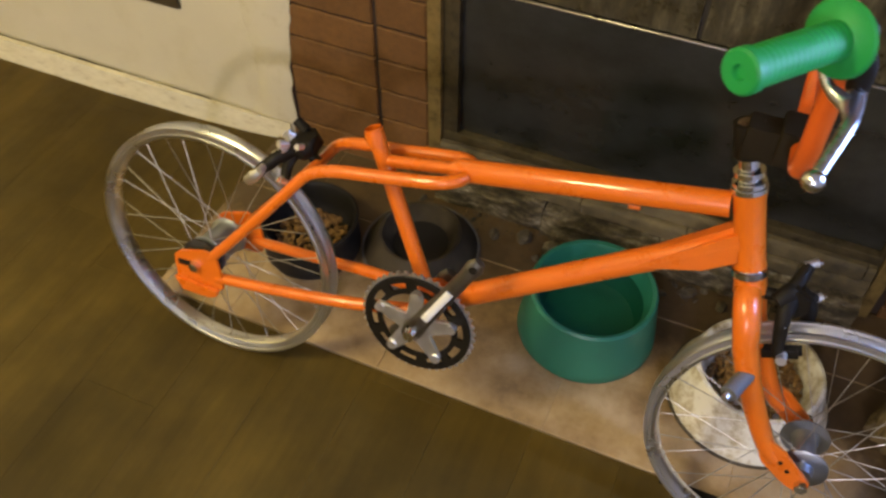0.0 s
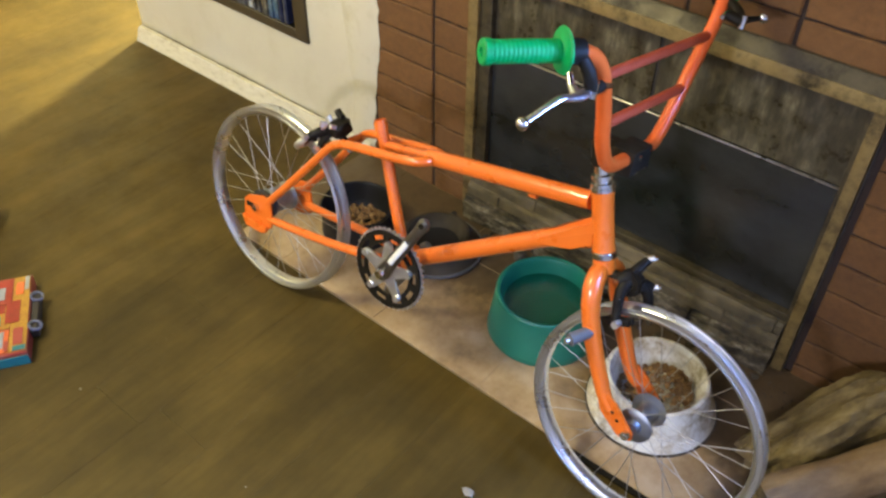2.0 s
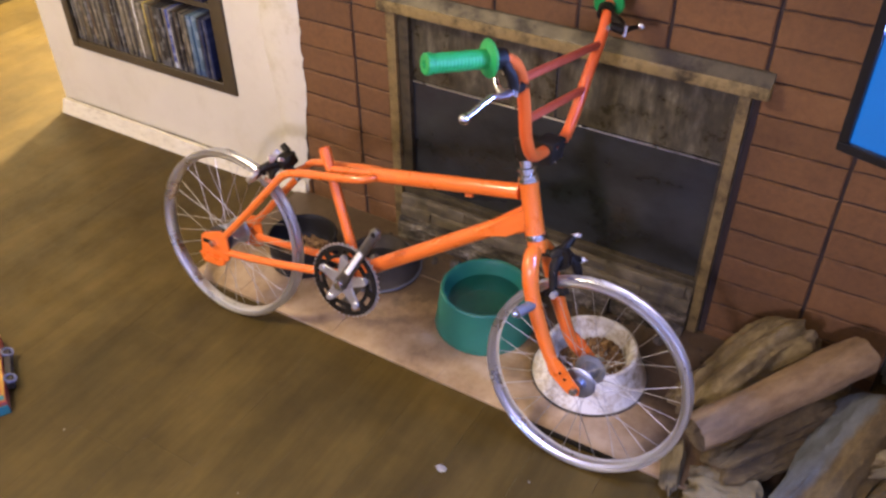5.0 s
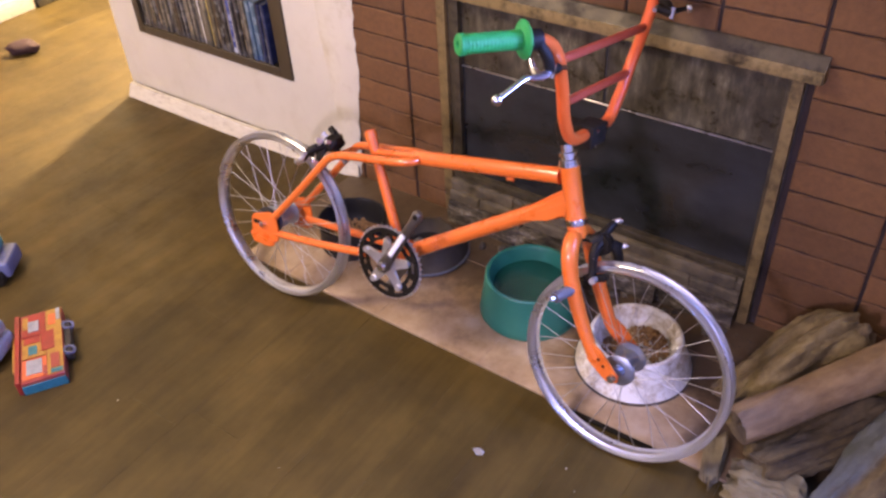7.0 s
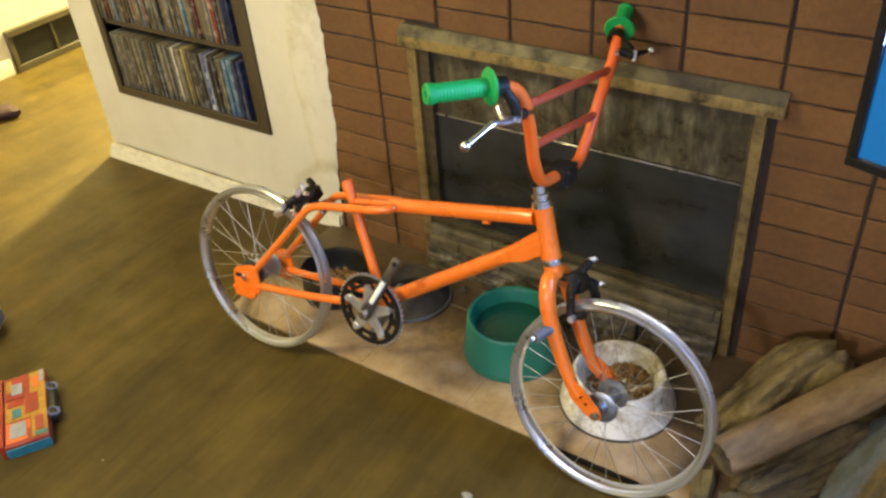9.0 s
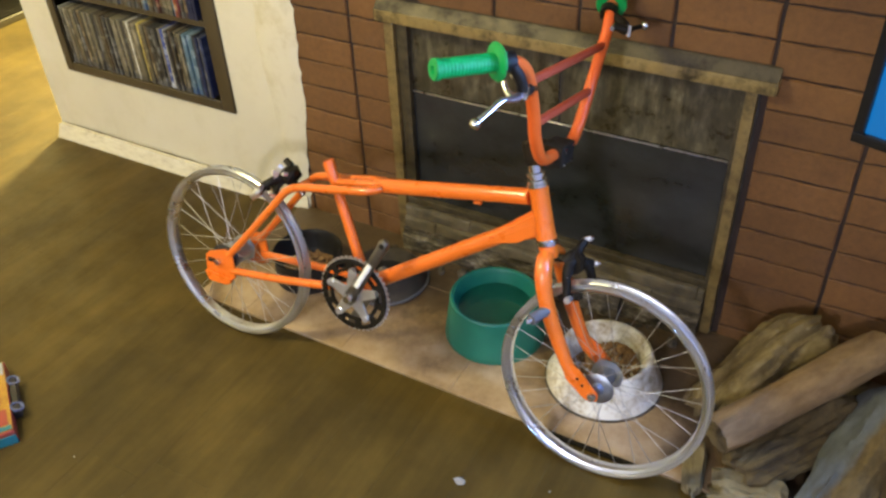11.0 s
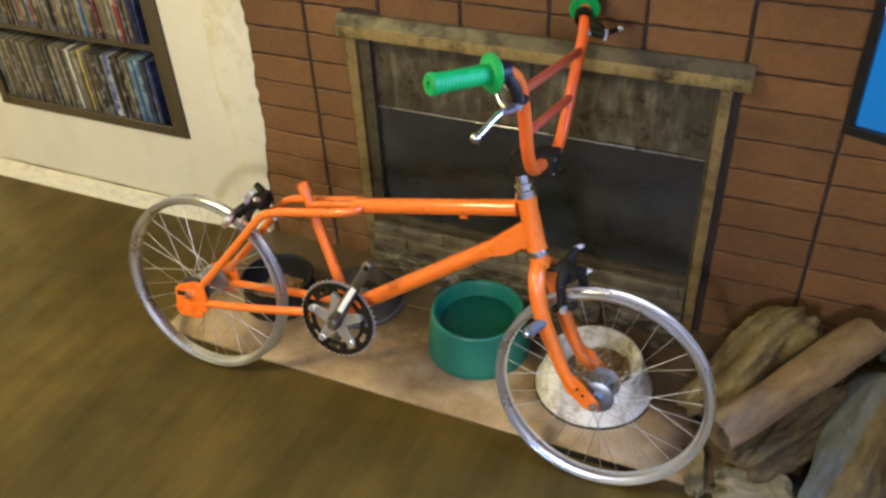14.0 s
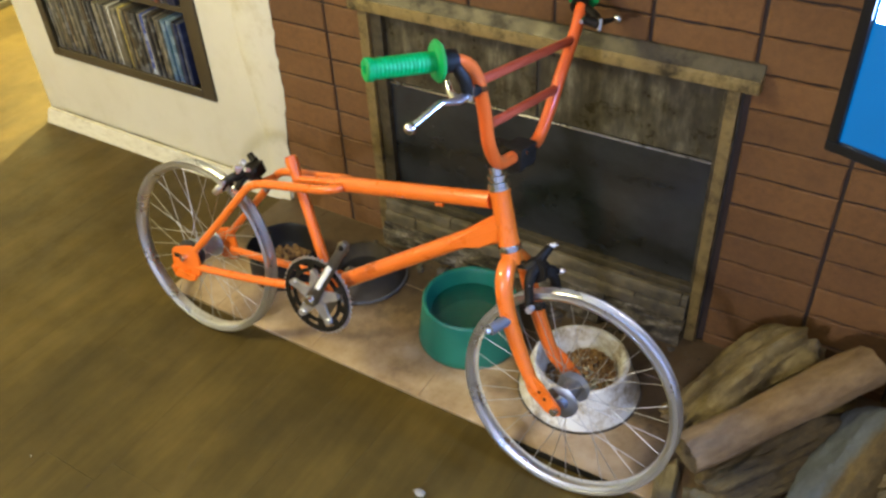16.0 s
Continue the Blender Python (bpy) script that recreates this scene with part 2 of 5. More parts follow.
M = dict(
    brick=make_brick(), mortar=plain("mortar", (0.018, 0.011, 0.008), (0.042, 0.026, 0.018), 60, 0.95, bump=0.5, dist=0.003),
    laminate=make_floor(), subfloor=plain("subfloor", (0.02, 0.014, 0.008), (0.035, 0.024, 0.014), 20, 0.9),
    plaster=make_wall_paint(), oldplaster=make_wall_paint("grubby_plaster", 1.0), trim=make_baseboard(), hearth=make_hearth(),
    grout=plain("grout", (0.3, 0.218, 0.13), (0.41, 0.3, 0.18), 60, 0.95, bump=0.4),
    # colour made up for the unseen walls, so they reflect cool light
    coolbounce=plain("blue_grey_bounce", (0.4, 0.44, 0.6), (0.48, 0.52, 0.68), 30, 0.6),
    ceiling=plain("ceiling_paint", (0.72, 0.7, 0.64), (0.78, 0.76, 0.7), 40, 0.8),
    brass=make_brass("tarnished_brass", (0.05, 0.034, 0.012), (0.21, 0.148, 0.052)),
    gold=make_brass("worn_brass", (0.05, 0.036, 0.013), (0.27, 0.195, 0.07)),
    dusty_brass=make_brass("dusty_brass", (0.026, 0.02, 0.01), (0.072, 0.057, 0.03)),
    old_brass=make_brass("sooty_brass", (0.025, 0.019, 0.01), (0.07, 0.055, 0.028)),
    sooty=make_sooty_glass(), glass=make_dark_glass(),
    black_iron=plain("sooty_iron", (0.02, 0.018, 0.016), (0.06, 0.052, 0.042), 30, 0.7, 0.3, 0.4, 0.002),
    strip=plain("bright_strip", (0.5, 0.48, 0.42), (0.7, 0.67, 0.6), 40, 0.3, 0.9),
    orange=plain("orange_paint", (0.71, 0.143, 0.008), (0.78, 0.168, 0.012), 25, 0.3, 0.0, 0, Coat_Weight=0.8, Coat_Roughness=0.08),
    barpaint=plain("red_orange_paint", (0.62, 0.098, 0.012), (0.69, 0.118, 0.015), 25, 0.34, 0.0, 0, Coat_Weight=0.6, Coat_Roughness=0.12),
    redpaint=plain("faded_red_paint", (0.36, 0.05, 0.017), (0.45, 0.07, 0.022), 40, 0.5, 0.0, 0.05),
    chrome=plain("chrome", (0.62, 0.62, 0.62), (0.78, 0.78, 0.77), 40, 0.16, 1.0, 0.05),
    alloy=plain("brushed_alloy", (0.78, 0.78, 0.78), (0.9, 0.9, 0.89), 60, 0.4, 1.0, 0.1, 0.0005),
    rim_alloy=plain("rim_alloy", (0.7, 0.71, 0.72), (0.82, 0.83, 0.84), 14, 0.3, 1.0, 0),
    matteblack=plain("matt_black", (0.012, 0.009, 0.005), (0.02, 0.015, 0.009), 60, 0.8, 0.0, 0.1, Specular_IOR_Level=0.1),
    bright=plain("polished_bolt", (0.85, 0.85, 0.85), (0.92, 0.92, 0.92), 60, 0.42, 1.0, 0),
    sootbrick=plain("sooty_brick", (0.03, 0.024, 0.014), (0.15, 0.118, 0.066), 34, 0.9, 0.0, 0.6, 0.004),
    chipped=make_chipped(),
    hubmetal=plain("dull_hub_metal", (0.3, 0.33, 0.38), (0.45, 0.48, 0.54), 40, 0.42, 1.0, 0.1),
    spoke=plain("spoke_steel", (0.4, 0.39, 0.36), (0.58, 0.56, 0.52), 60, 0.45, 1.0, 0),
    black=plain("black_plastic", (0.009, 0.007, 0.0045), (0.015, 0.012, 0.008), 60, 0.5, 0.0, 0.1, Specular_IOR_Level=0.15),
    steel=plain("dark_steel", (0.2, 0.19, 0.18), (0.34, 0.33, 0.31), 50, 0.32, 1.0, 0.1),
    rubber=plain("grey_rubber", (0.09, 0.09, 0.095), (0.13, 0.13, 0.135), 50, 0.6),
    grip=plain("green_grip", (0.0, 0.24, 0.046), (0.003, 0.29, 0.058), 40, 0.55, 0.0, 0.05, Subsurface_Weight=0.15, Subsurface_Radius=(0.004, 0.01, 0.004)),
    greenbowl=plain("green_plastic", (0.011, 0.135, 0.086), (0.019, 0.178, 0.116), 18, 0.42, 0.0, 0.15, 0.001),
    blackbowl=plain("black_bowl", (0.006, 0.0055, 0.005), (0.016, 0.014, 0.012), 30, 0.6, Specular_IOR_Level=0.3),
    greybowl=plain("worn_grey_metal", (0.024, 0.019, 0.012), (0.085, 0.068, 0.045), 26, 0.75, 0.15, 0.5, 0.003, Specular_IOR_Level=0.3),
    whitebowl=make_dirty_white(), kibble=make_kibble(),
    bark=make_bark("bark", [(0.34, (0.026, 0.017, 0.005)), (0.45, (0.105, 0.073, 0.024)), (0.56, (0.2, 0.147, 0.055)), (0.7, (0.31, 0.25, 0.135))]),
    peeled=make_peeled(),
    oldbark=make_bark("dark_brown_bark", [(0.34, (0.016, 0.01, 0.0035)), (0.46, (0.06, 0.04, 0.013)), (0.58, (0.125, 0.088, 0.031)), (0.7, (0.21, 0.16, 0.075))]),
    palewood=make_bark("pale_split_wood", [(0.3, (0.06, 0.044, 0.018)), (0.5, (0.17, 0.135, 0.062)), (0.72, (0.28, 0.235, 0.13))], 9, 0.88),
    darkbark=make_bark("sooty_bark", [(0.32, (0.01, 0.009, 0.008)), (0.5, (0.03, 0.027, 0.023)), (0.7, (0.07, 0.063, 0.053))]),
    greywood=make_bark("weathered_wood", [(0.3, (0.04, 0.037, 0.028)), (0.5, (0.1, 0.1, 0.09)), (0.72, (0.18, 0.18, 0.17))], 7, 0.8),
    splitwood=make_bark("split_wood", [(0.3, (0.045, 0.03, 0.011)), (0.5, (0.11, 0.078, 0.033)), (0.72, (0.2, 0.15, 0.07))], 8, 0.85),
    smoothbark=make_bark("smooth_bark", [(0.32, (0.07, 0.043, 0.018)), (0.46, (0.18, 0.112, 0.046)), (0.6, (0.27, 0.18, 0.082)), (0.72, (0.33, 0.24, 0.13))], 8, 0.78),
    darkwood=plain("dark_stained_wood", (0.036, 0.026, 0.011), (0.074, 0.053, 0.024), 20, 0.5, stretch=(1, 1, 0.2)),
    shelfback=plain("shelf_inside", (0.01, 0.008, 0.006), (0.022, 0.017, 0.012), 20, 0.6),
    paper=plain("paper_scrap", (0.7, 0.68, 0.6), (0.8, 0.78, 0.72), 40, 0.8),
    lint=plain("grey_lint", (0.22, 0.2, 0.16), (0.34, 0.32, 0.27), 60, 0.9),
    ash=plain("ash_and_dirt", (0.03, 0.025, 0.018), (0.12, 0.1, 0.075), 90, 0.95, bump=0.6, dist=0.003),
    vent=plain("vent_enamel", (0.05, 0.039, 0.018), (0.078, 0.06, 0.03), 30, 0.5),
    ventdark=plain("vent_mesh", (0.01, 0.0085, 0.005), (0.018, 0.015, 0.009), 150, 0.6),
    bezel=plain("television_bezel", (0.008, 0.008, 0.009), (0.014, 0.014, 0.016), 40, 0.18),
    red=plain("red_card", (0.16, 0.014, 0.008), (0.34, 0.03, 0.014), 120, 0.4), yellow=plain("yellow_card", (0.2, 0.08, 0.012), (0.44, 0.24, 0.014), 140, 0.4),
    cyan=plain("cyan_card", (0.012, 0.09, 0.11), (0.022, 0.17, 0.2), 90, 0.4), palegrey=plain("pale_card", (0.16, 0.17, 0.19), (0.34, 0.34, 0.33), 60, 0.5),
    maroon=plain("maroon_card", (0.22, 0.03, 0.02), (0.3, 0.05, 0.03), 30, 0.4), orangetoy=plain("orange_plush", (0.45, 0.08, 0.015), (0.62, 0.15, 0.03), 80, 0.8, bump=0.5, dist=0.003),
    maroon_cloth=plain("dark_maroon_cloth", (0.026, 0.01, 0.008), (0.052, 0.022, 0.016), 90, 0.9, bump=0.5, dist=0.003),
    teal=plain("teal_plastic", (0.02, 0.16, 0.2), (0.03, 0.22, 0.26), 30, 0.35), slate=plain("slate_plastic", (0.08, 0.09, 0.16), (0.13, 0.14, 0.22), 30, 0.4),
)
g = Nodes("water")
M["water"] = g.done((0.004, 0.075, 0.045), 0.05, 0.0, IOR=1.33, Alpha=0.3, Specular_IOR_Level=0.2)


def glowing(name, colour, strength):
    g = Nodes(name)
    n = g.noise(3.0, 3, 0.5)
    c = g.ramp(n, [(0.3, tuple(v * 0.8 for v in colour)), (0.7, colour)])
    g.link(c, g.p.inputs["Emission Color"])
    g.p.inputs["Emission Strength"].default_value = strength
    return g.done((0.01, 0.01, 0.012), 0.2)


M["screen"] = glowing("screen_blue", (0.005, 0.16, 0.45), 1.1)
M["screen_white"] = glowing("screen_white", (0.28, 0.46, 1.0), 120.0)

# ---------------------------------------------------------------- mesh helpers


def mesh_of(bm, name, material, smooth=True):
    bmesh.ops.recalc_face_normals(bm, faces=bm.faces)
    me = bpy.data.meshes.new(name)
    for f in bm.faces:
        f.smooth = smooth
    bm.to_mesh(me)
    bm.free()
    if smooth:
        me.set_sharp_from_angle(angle=radians(40))
    me.materials.append(M[material])
    return me


def part(name, bm, material, parent, label="", m=None, smooth=True):
    """Links a bmesh as one mesh object under a thing or a part."""
    ob = new(name, bm if isinstance(bm, bpy.types.Mesh) else mesh_of(bm, name, material, smooth))
    ob.parent = parent
    if m is not None:
        ob.matrix_basis = m
    return tagged(ob, label)


def thing(name, label, category, m=None, group="", kind=""):
    ob = new(name)
    ob.empty_display_size = 0.05
    if m is not None:
        ob.matrix_basis = m
    return tagged(ob, label, category, group, kind)


def solid(name, bm, material, label, category="", group="", kind="", m=None, smooth=True):
    """A top-level thing of one mesh."""
    ob = new(name, bm if isinstance(bm, bpy.types.Mesh) else mesh_of(bm, name, material, smooth))
    if m is not None:
        ob.matrix_basis = m
    return tagged(ob, label, category, group, kind)


def add_box(bm, lo, hi, bevel=0.0, segments=1):
    v = [bm.verts.new((x, y, z)) for x in (lo[0], hi[0]) for y in (lo[1], hi[1]) for z in (lo[2], hi[2])]
    fs = [bm.faces.new([v[i] for i in q]) for q in ((0, 1, 3, 2), (4, 6, 7, 5), (0, 4, 5, 1), (2, 3, 7, 6), (0, 2, 6, 4), (1, 5, 7, 3))]
    if bevel:
        es = list({e for f in fs for e in f.edges})
        bmesh.ops.bevel(bm, geom=es, offset=bevel, segments=segments, affect="EDGES", profile=0.6)
    return bm


def box(lo, hi, bevel=0.0, segments=1):
    return add_box(bmesh.new(), lo, hi, bevel, segments)


def smooth_path(pts, steps=6):
    """A smooth line through the points."""
    p = [Vector(q) for q in pts]
    if len(p) < 3:
        return p
    p = [2 * p[0] - p[1]] + p + [2 * p[-1] - p[-2]]
    out = []
    for i in range(1, len(p) - 2):
        a, b, c, d = p[i - 1:i + 3]
        for k in range(steps):
            t = k / steps
            out.append(0.5 * (2 * b + (c - a) * t + (2 * a - 5 * b + 4 * c - d) * t * t + (3 * b - a - 3 * c + d) * t ** 3))
    return out + [p[-2]]


def add_tube(bm, pts, radius, seg=14, caps=True, flat=1.0):
    """A tube along the points; radius: one number or one for each point."""
    pts = [Vector(q) for q in pts]
    n = len(pts)
    rad = [radius] * n if isinstance(radius, (int, float)) else list(radius)
    if len(rad) != n:
        rad = [float(q) for q in np.interp(np.linspace(0, 1, n), np.linspace(0, 1, len(rad)), rad)]
    rings, side = [], None
    for i, c in enumerate(pts):
        d = (pts[min(i + 1, n - 1)] - pts[max(i - 1, 0)]).normalized()
        if side is None:
            side = d.cross(Vector((0, 1, 0)) if abs(d.y) < 0.9 else Vector((0, 0, 1))).normalized()
        side = (side - d * side.dot(d)).normalized()
        up = d.cross(side)
        rings.append([bm.verts.new(c + rad[i] * (math.cos(a) * side + flat * math.sin(a) * up)) for a in (2 * math.pi * k / seg for k in range(seg))])
    for r, s in zip(rings, rings[1:]):
        for k in range(seg):
            bm.faces.new((r[k], r[(k + 1) % seg], s[(k + 1) % seg], s[k]))
    if caps:
        bm.faces.new(rings[0])
        bm.faces.new(rings[-1])
    return bm


def tube(pts, radius, seg=14, caps=True, flat=1.0):
    return add_tube(bmesh.new(), pts, radius, seg, caps, flat)


def add_lathe(bm, profile, seg=48, m=None, closed=False):
    """A turned shape round z from rows of (radius, height)."""
    m = m or Matrix()
    rings = []
    for r, z in profile:
        if r < 1e-6:
            rings.append([bm.verts.new(m @ Vector((0, 0, z)))])
        else:
            rings.append([bm.verts.new(m @ Vector((r * math.cos(2 * math.pi * k / seg), r * math.sin(2 * math.pi * k / seg), z))) for k in range(seg)])
    pairs = list(zip(rings, rings[1:])) + ([(rings[-1], rings[0])] if closed else [])
    for a, b in pairs:
        for k in range(seg):
            q = [a[k % len(a)], a[(k + 1) % len(a)], b[(k + 1) % len(b)], b[k % len(b)]]
            q = list(dict.fromkeys(q))
            if len(q) > 2:
                bm.faces.new(q)
    return bm


def lathe(profile, seg=48, m=None, closed=False):
    return add_lathe(bmesh.new(), profile, seg, m, closed)


def prism(outline, lo, hi, bevel=0.0, axis="y"):
    """An outline in (x, z), drawn out along y from lo to hi."""
    bm = bmesh.new()
    a = [bm.verts.new((x, lo, z)) for x, z in outline]
    b = [bm.verts.new((x, hi, z)) for x, z in outline]
    fs = [bm.faces.new(a), bm.faces.new(list(reversed(b)))]
    for i in range(len(a)):
        j = (i + 1) % len(a)
        fs.append(bm.faces.new((a[i], b[i], b[j], a[j])))
    if bevel:
        bmesh.ops.bevel(bm, geom=list({e for f in fs for e in f.edges}), offset=bevel, segments=2, affect="EDGES")
    return bm


def lump(radius, seed, amount=0.25, squash=(1, 1, 1), sub=3):
    bm = bmesh.new()
    bmesh.ops.create_icosphere(bm, subdivisions=sub, radius=1)
    for v in bm.verts:
        k = 1 + amount * noise.noise(v.co * 1.6 + Vector((seed * 7.3, seed * 3.1, 0))) + amount * 0.4 * noise.noise(v.co * 5 + Vector((0, seed * 5.7, 0)))
        v.co = Vector((v.co.x * squash[0], v.co.y * squash[1], v.co.z * squash[2])) * radius * k
    return bm

# ---------------------------------------------------------------- the setting
FLOOR_LO, FLOOR_HI = (-2.36, -4.7), (2.5, 2.6)
floor = solid("floor", box((-2.6, -4.9, -0.06), (2.7, 2.8, -0.012)), "subfloor", "worn brown wood-look laminate floor with dark seams", "floor", kind="structure")
solid("ceiling", box((-2.6, -4.9, 2.4), (2.7, 2.8, 2.5)), "ceiling", "plain off-white painted ceiling over both rooms", "ceiling", kind="structure")
# east and south walls stay out of view and act as cool reflectors
for nm, lo, hi in (("wall_east", (2.5, -4.9, -0.05), (2.7, 2.8, 2.4)), ("wall_south", (-2.6, -4.9, -0.05), (2.5, -4.7, 2.4)), ("wall_north", (-2.6, 2.6, -0.05), (2.5, 2.8, 2.4)),
                   ("wall_west", (-2.56, -4.7, -0.05), (-2.36, 2.6, 2.4)), ("wall_corner", (1.44, 0.075, -0.05), (2.5, 0.25, 2.4))):
    cool = nm in ("wall_east", "wall_south")
    solid(nm, box(lo, hi), "coolbounce" if cool else "plaster", "unseen wall, coloured blue-grey to bounce cool light" if cool else "plain cream painted plaster wall", "wall", kind="structure")

# white wall with the recess for the discs
RX0, RX1, RZ0, RZ1, WX0, WX1 = -1.125, -0.463, 0.303, 1.02, -1.3, -0.245
wall_white = solid("wall_white", box((WX0, 0, -0.05), (RX0, 0.06, 2.4)), "plaster", "white plastered wall with a recessed disc shelf and grubby edge", "wall", kind="structure", smooth=False)
for lo, hi in (((RX1, 0, -0.05), (WX1, 0.06, 2.4)), ((RX0, 0, -0.05), (RX1, 0.06, RZ0)), ((RX0, 0, RZ1), (RX1, 0.06, 2.4)), ((RX0 - 0.04, 0.165, RZ0 - 0.05), (RX1 + 0.04, 0.19, RZ1 + 0.05))):
    part("wall_section", box(lo, hi), "plaster", wall_white, smooth=False)

# uneven plaster edge that laps over the first bricks
rng = random.Random(4)
bm = bmesh.new()
zs = [0.0 + 0.02 * i for i in range(121)]
cols = []
for z in zs:
    edge = -0.16 - 0.042 * max(0.0, (0.45 - z) / 0.45) + rng.uniform(-0.0042, 0.0042) + 0.003 * math.sin(z * 23)
    lap = -0.285 + 0.012 * math.sin(z * 9) + rng.uniform(-0.004, 0.004)
    cols.append([(lap, -0.0004), (lap + 0.008, -0.005), (-0.24, -0.0065), (edge - 0.018, -0.0072), (edge, -0.0022)])
vs = [[bm.verts.new((x, y + rng.uniform(-0.001, 0.001), z)) for x, y in c] for c, z in zip(cols, zs)]
for a, b in zip(vs, vs[1:]):
    for k in range(4):
        bm.faces.new((a[k], a[k + 1], b[k + 1], b[k]))
part("plaster_edge", bm, "oldplaster", wall_white, "ragged plaster edge")


def plan_prism(outline, lo, hi, bevel=0.0):
    """An outline in (x, y), drawn up along z from lo to hi."""
    bm = bmesh.new()
    a = [bm.verts.new((x, y, lo)) for x, y in outline]
    b = [bm.verts.new((x, y, hi)) for x, y in outline]
    fs = [bm.faces.new(a), bm.faces.new(list(reversed(b)))]
    for i in range(len(a)):
        j = (i + 1) % len(a)
        fs.append(bm.faces.new((a[i], b[i], b[j], a[j])))
    if bevel:
        bmesh.ops.bevel(bm, geom=list({e for e in bm.edges if e.verts[0].co.z > lo + 1e-6 and e.verts[1].co.z > lo + 1e-6}), offset=bevel, segments=2, affect="EDGES")
    return bm


# the board stands well proud of the wall and dies into the ragged plaster edge
bb = plan_prism([(-1.287, -0.0085), (-1.287, -0.043), (-1.0, -0.041), (-0.7, -0.04), (-0.45, -0.035), (-0.3, -0.025), (-0.205, -0.013), (-0.205, -0.0085)], 0.0, 0.047, 0.003)
for v in bb.verts:
    if v.co.z > 0.025:
        v.co.y = -0.0085 + (v.co.y + 0.0085) * 0.45
    v.co.y += 0.002 * noise.noise(v.co * 9)
solid("baseboard", bb, "trim", "low white baseboard with chipped, cracked paint", "baseboard", kind="structure")
solid("baseboard_crack", tube([(WX0 + 0.02 + 0.03 * i, -0.0088, 0.0475 + 0.0012 * math.sin(i * 2.3)) for i in range(30)], [0.0006, 0.0019, 0.0009, 0.0022, 0.0005, 0.0016], 6), "subfloor", "dark crack along the top of the baseboard", "crack", kind="structure")
solid("baseboard", box((-2.359, -4.69, 0), (-2.344, 0.275, 0.075), 0.004, 2), "trim", "white baseboard along the next room's wall", "baseboard", kind="structure")
solid("trim", box((1.445, 0.045, 0), (1.535, 0.0745, 2.2), 0.005, 2), "trim", "cream upright door trim beside the brickwork", "trim", kind="structure")
solid("trim", box((1.54, 0.055, 0), (1.62, 0.0745, 2.2), 0.005, 2), "trim", "cream upright door trim beside the brickwork", "trim", kind="structure")

# brick wall: mortar body with the fireplace opening, bricks as parts further down
FX0, FX1, FZ1 = 0.15, 1.006, 0.668
bm = bmesh.new()
for lo, hi in (((-0.2445, 0.006, -0.05), (FX0 - 0.02, 0.3, 2.4)), ((FX1 + 0.016, 0.006, -0.05), (1.43, 0.3, 2.4)), ((FX0 - 0.02, 0.006, FZ1), (FX1 + 0.016, 0.3, 2.4)), ((FX0 - 0.02, 0.26, -0.05), (FX1 + 0.016, 0.3, FZ1))):
    add_box(bm, lo, hi)
wall_brick = solid("wall_brick", bm, "mortar", "red-brown stack-bonded brick chimney wall with dark joints", "brick wall", kind="structure", smooth=False)

# hearth
hearth = solid("hearth", box((-0.2375, -0.4725, -0.02), (1.4295, 0.0, 0.0022)), "grout", "beige tiled hearth stained with soot, flush with the floor", "hearth", kind="structure")

# vent box in the next room, on its west wall
vent = thing("floor_vent", "beige enamel return-air vent with dark mesh panels at floor level", "vent", pose(-2.36, 0.29, 0))
part("frame", box((0.0, 0.0, 0.0), (0.022, 1.2, 0.03), 0.003), "vent", vent)
part("frame", box((0.0, 0.0, 0.165), (0.03, 1.2, 0.195), 0.003), "vent", vent)
part("frame", box((0.0, 0.0, 0.0305), (0.022, 0.025, 0.1645), 0.003), "vent", vent)
part("backing", box((0.001, 0.025, 0.03), (0.008, 1.2, 0.165)), "ventdark", vent, "dark mesh")
for y in (0.225, 0.55, 0.875):
    part("divider", box((0.006, y, 0.031), (0.02, y + 0.012, 0.164), 0.002), "vent", vent)
for i in range(10):
    part("slat", box((0.008, 0.0255, 0.04 + 0.0125 * i), (0.0105, 1.19, 0.0435 + 0.0125 * i)), "ventdark", vent)

# ---------------------------------------------------------------- fireplace front
fire = thing("fireplace_insert", "tarnished brass fireplace front with sooty glass doors", "fireplace", pose(0, 0, 0))
for nm, lo, hi, mt in (("post", (0.129, -0.014, 0.0), (0.156, 0.03, 0.6625), "brass"), ("post", (0.995, -0.014, 0.0), (1.019, 0.03, 0.6625), "brass"),
                       ("side_flange", (1.0195, 0.0, 0.0), (1.0235, 0.03, 0.662), "black_iron"),
                       ("inner_stile", (0.1565, -0.004, 0.1), (0.188, 0.03, 0.657), "old_brass"), ("inner_stile", (0.986, -0.004, 0.1), (0.9945, 0.03, 0.657), "old_brass")):
    part(nm, box(lo, hi, 0.002, 2), mt, fire)
# hood beam: sloping top over an upright face
hood = prism([(-0.026, 0.67), (-0.026, 0.692), (-0.022, 0.697), (-0.006, 0.716), (-0.0012, 0.716), (-0.0012, 0.664)], 0.114, 1.052)
bmesh.ops.rotate(hood, verts=hood.verts, cent=(0, 0, 0), matrix=Matrix.Rotation(radians(90), 3, "Z"))
for v in hood.verts:
    v.co.x = -v.co.x
bmesh.ops.bevel(hood, geom=list(hood.edges), offset=0.002, segments=2, affect="EDGES")
part("hood", hood, "dusty_brass", fire, "dusty sloping top of the hood beam")
part("hood_fascia", box((0.115, -0.0295, 0.667), (1.051, -0.0265, 0.694), 0.001, 2), "gold", fire, "worn brass fascia of the hood beam")
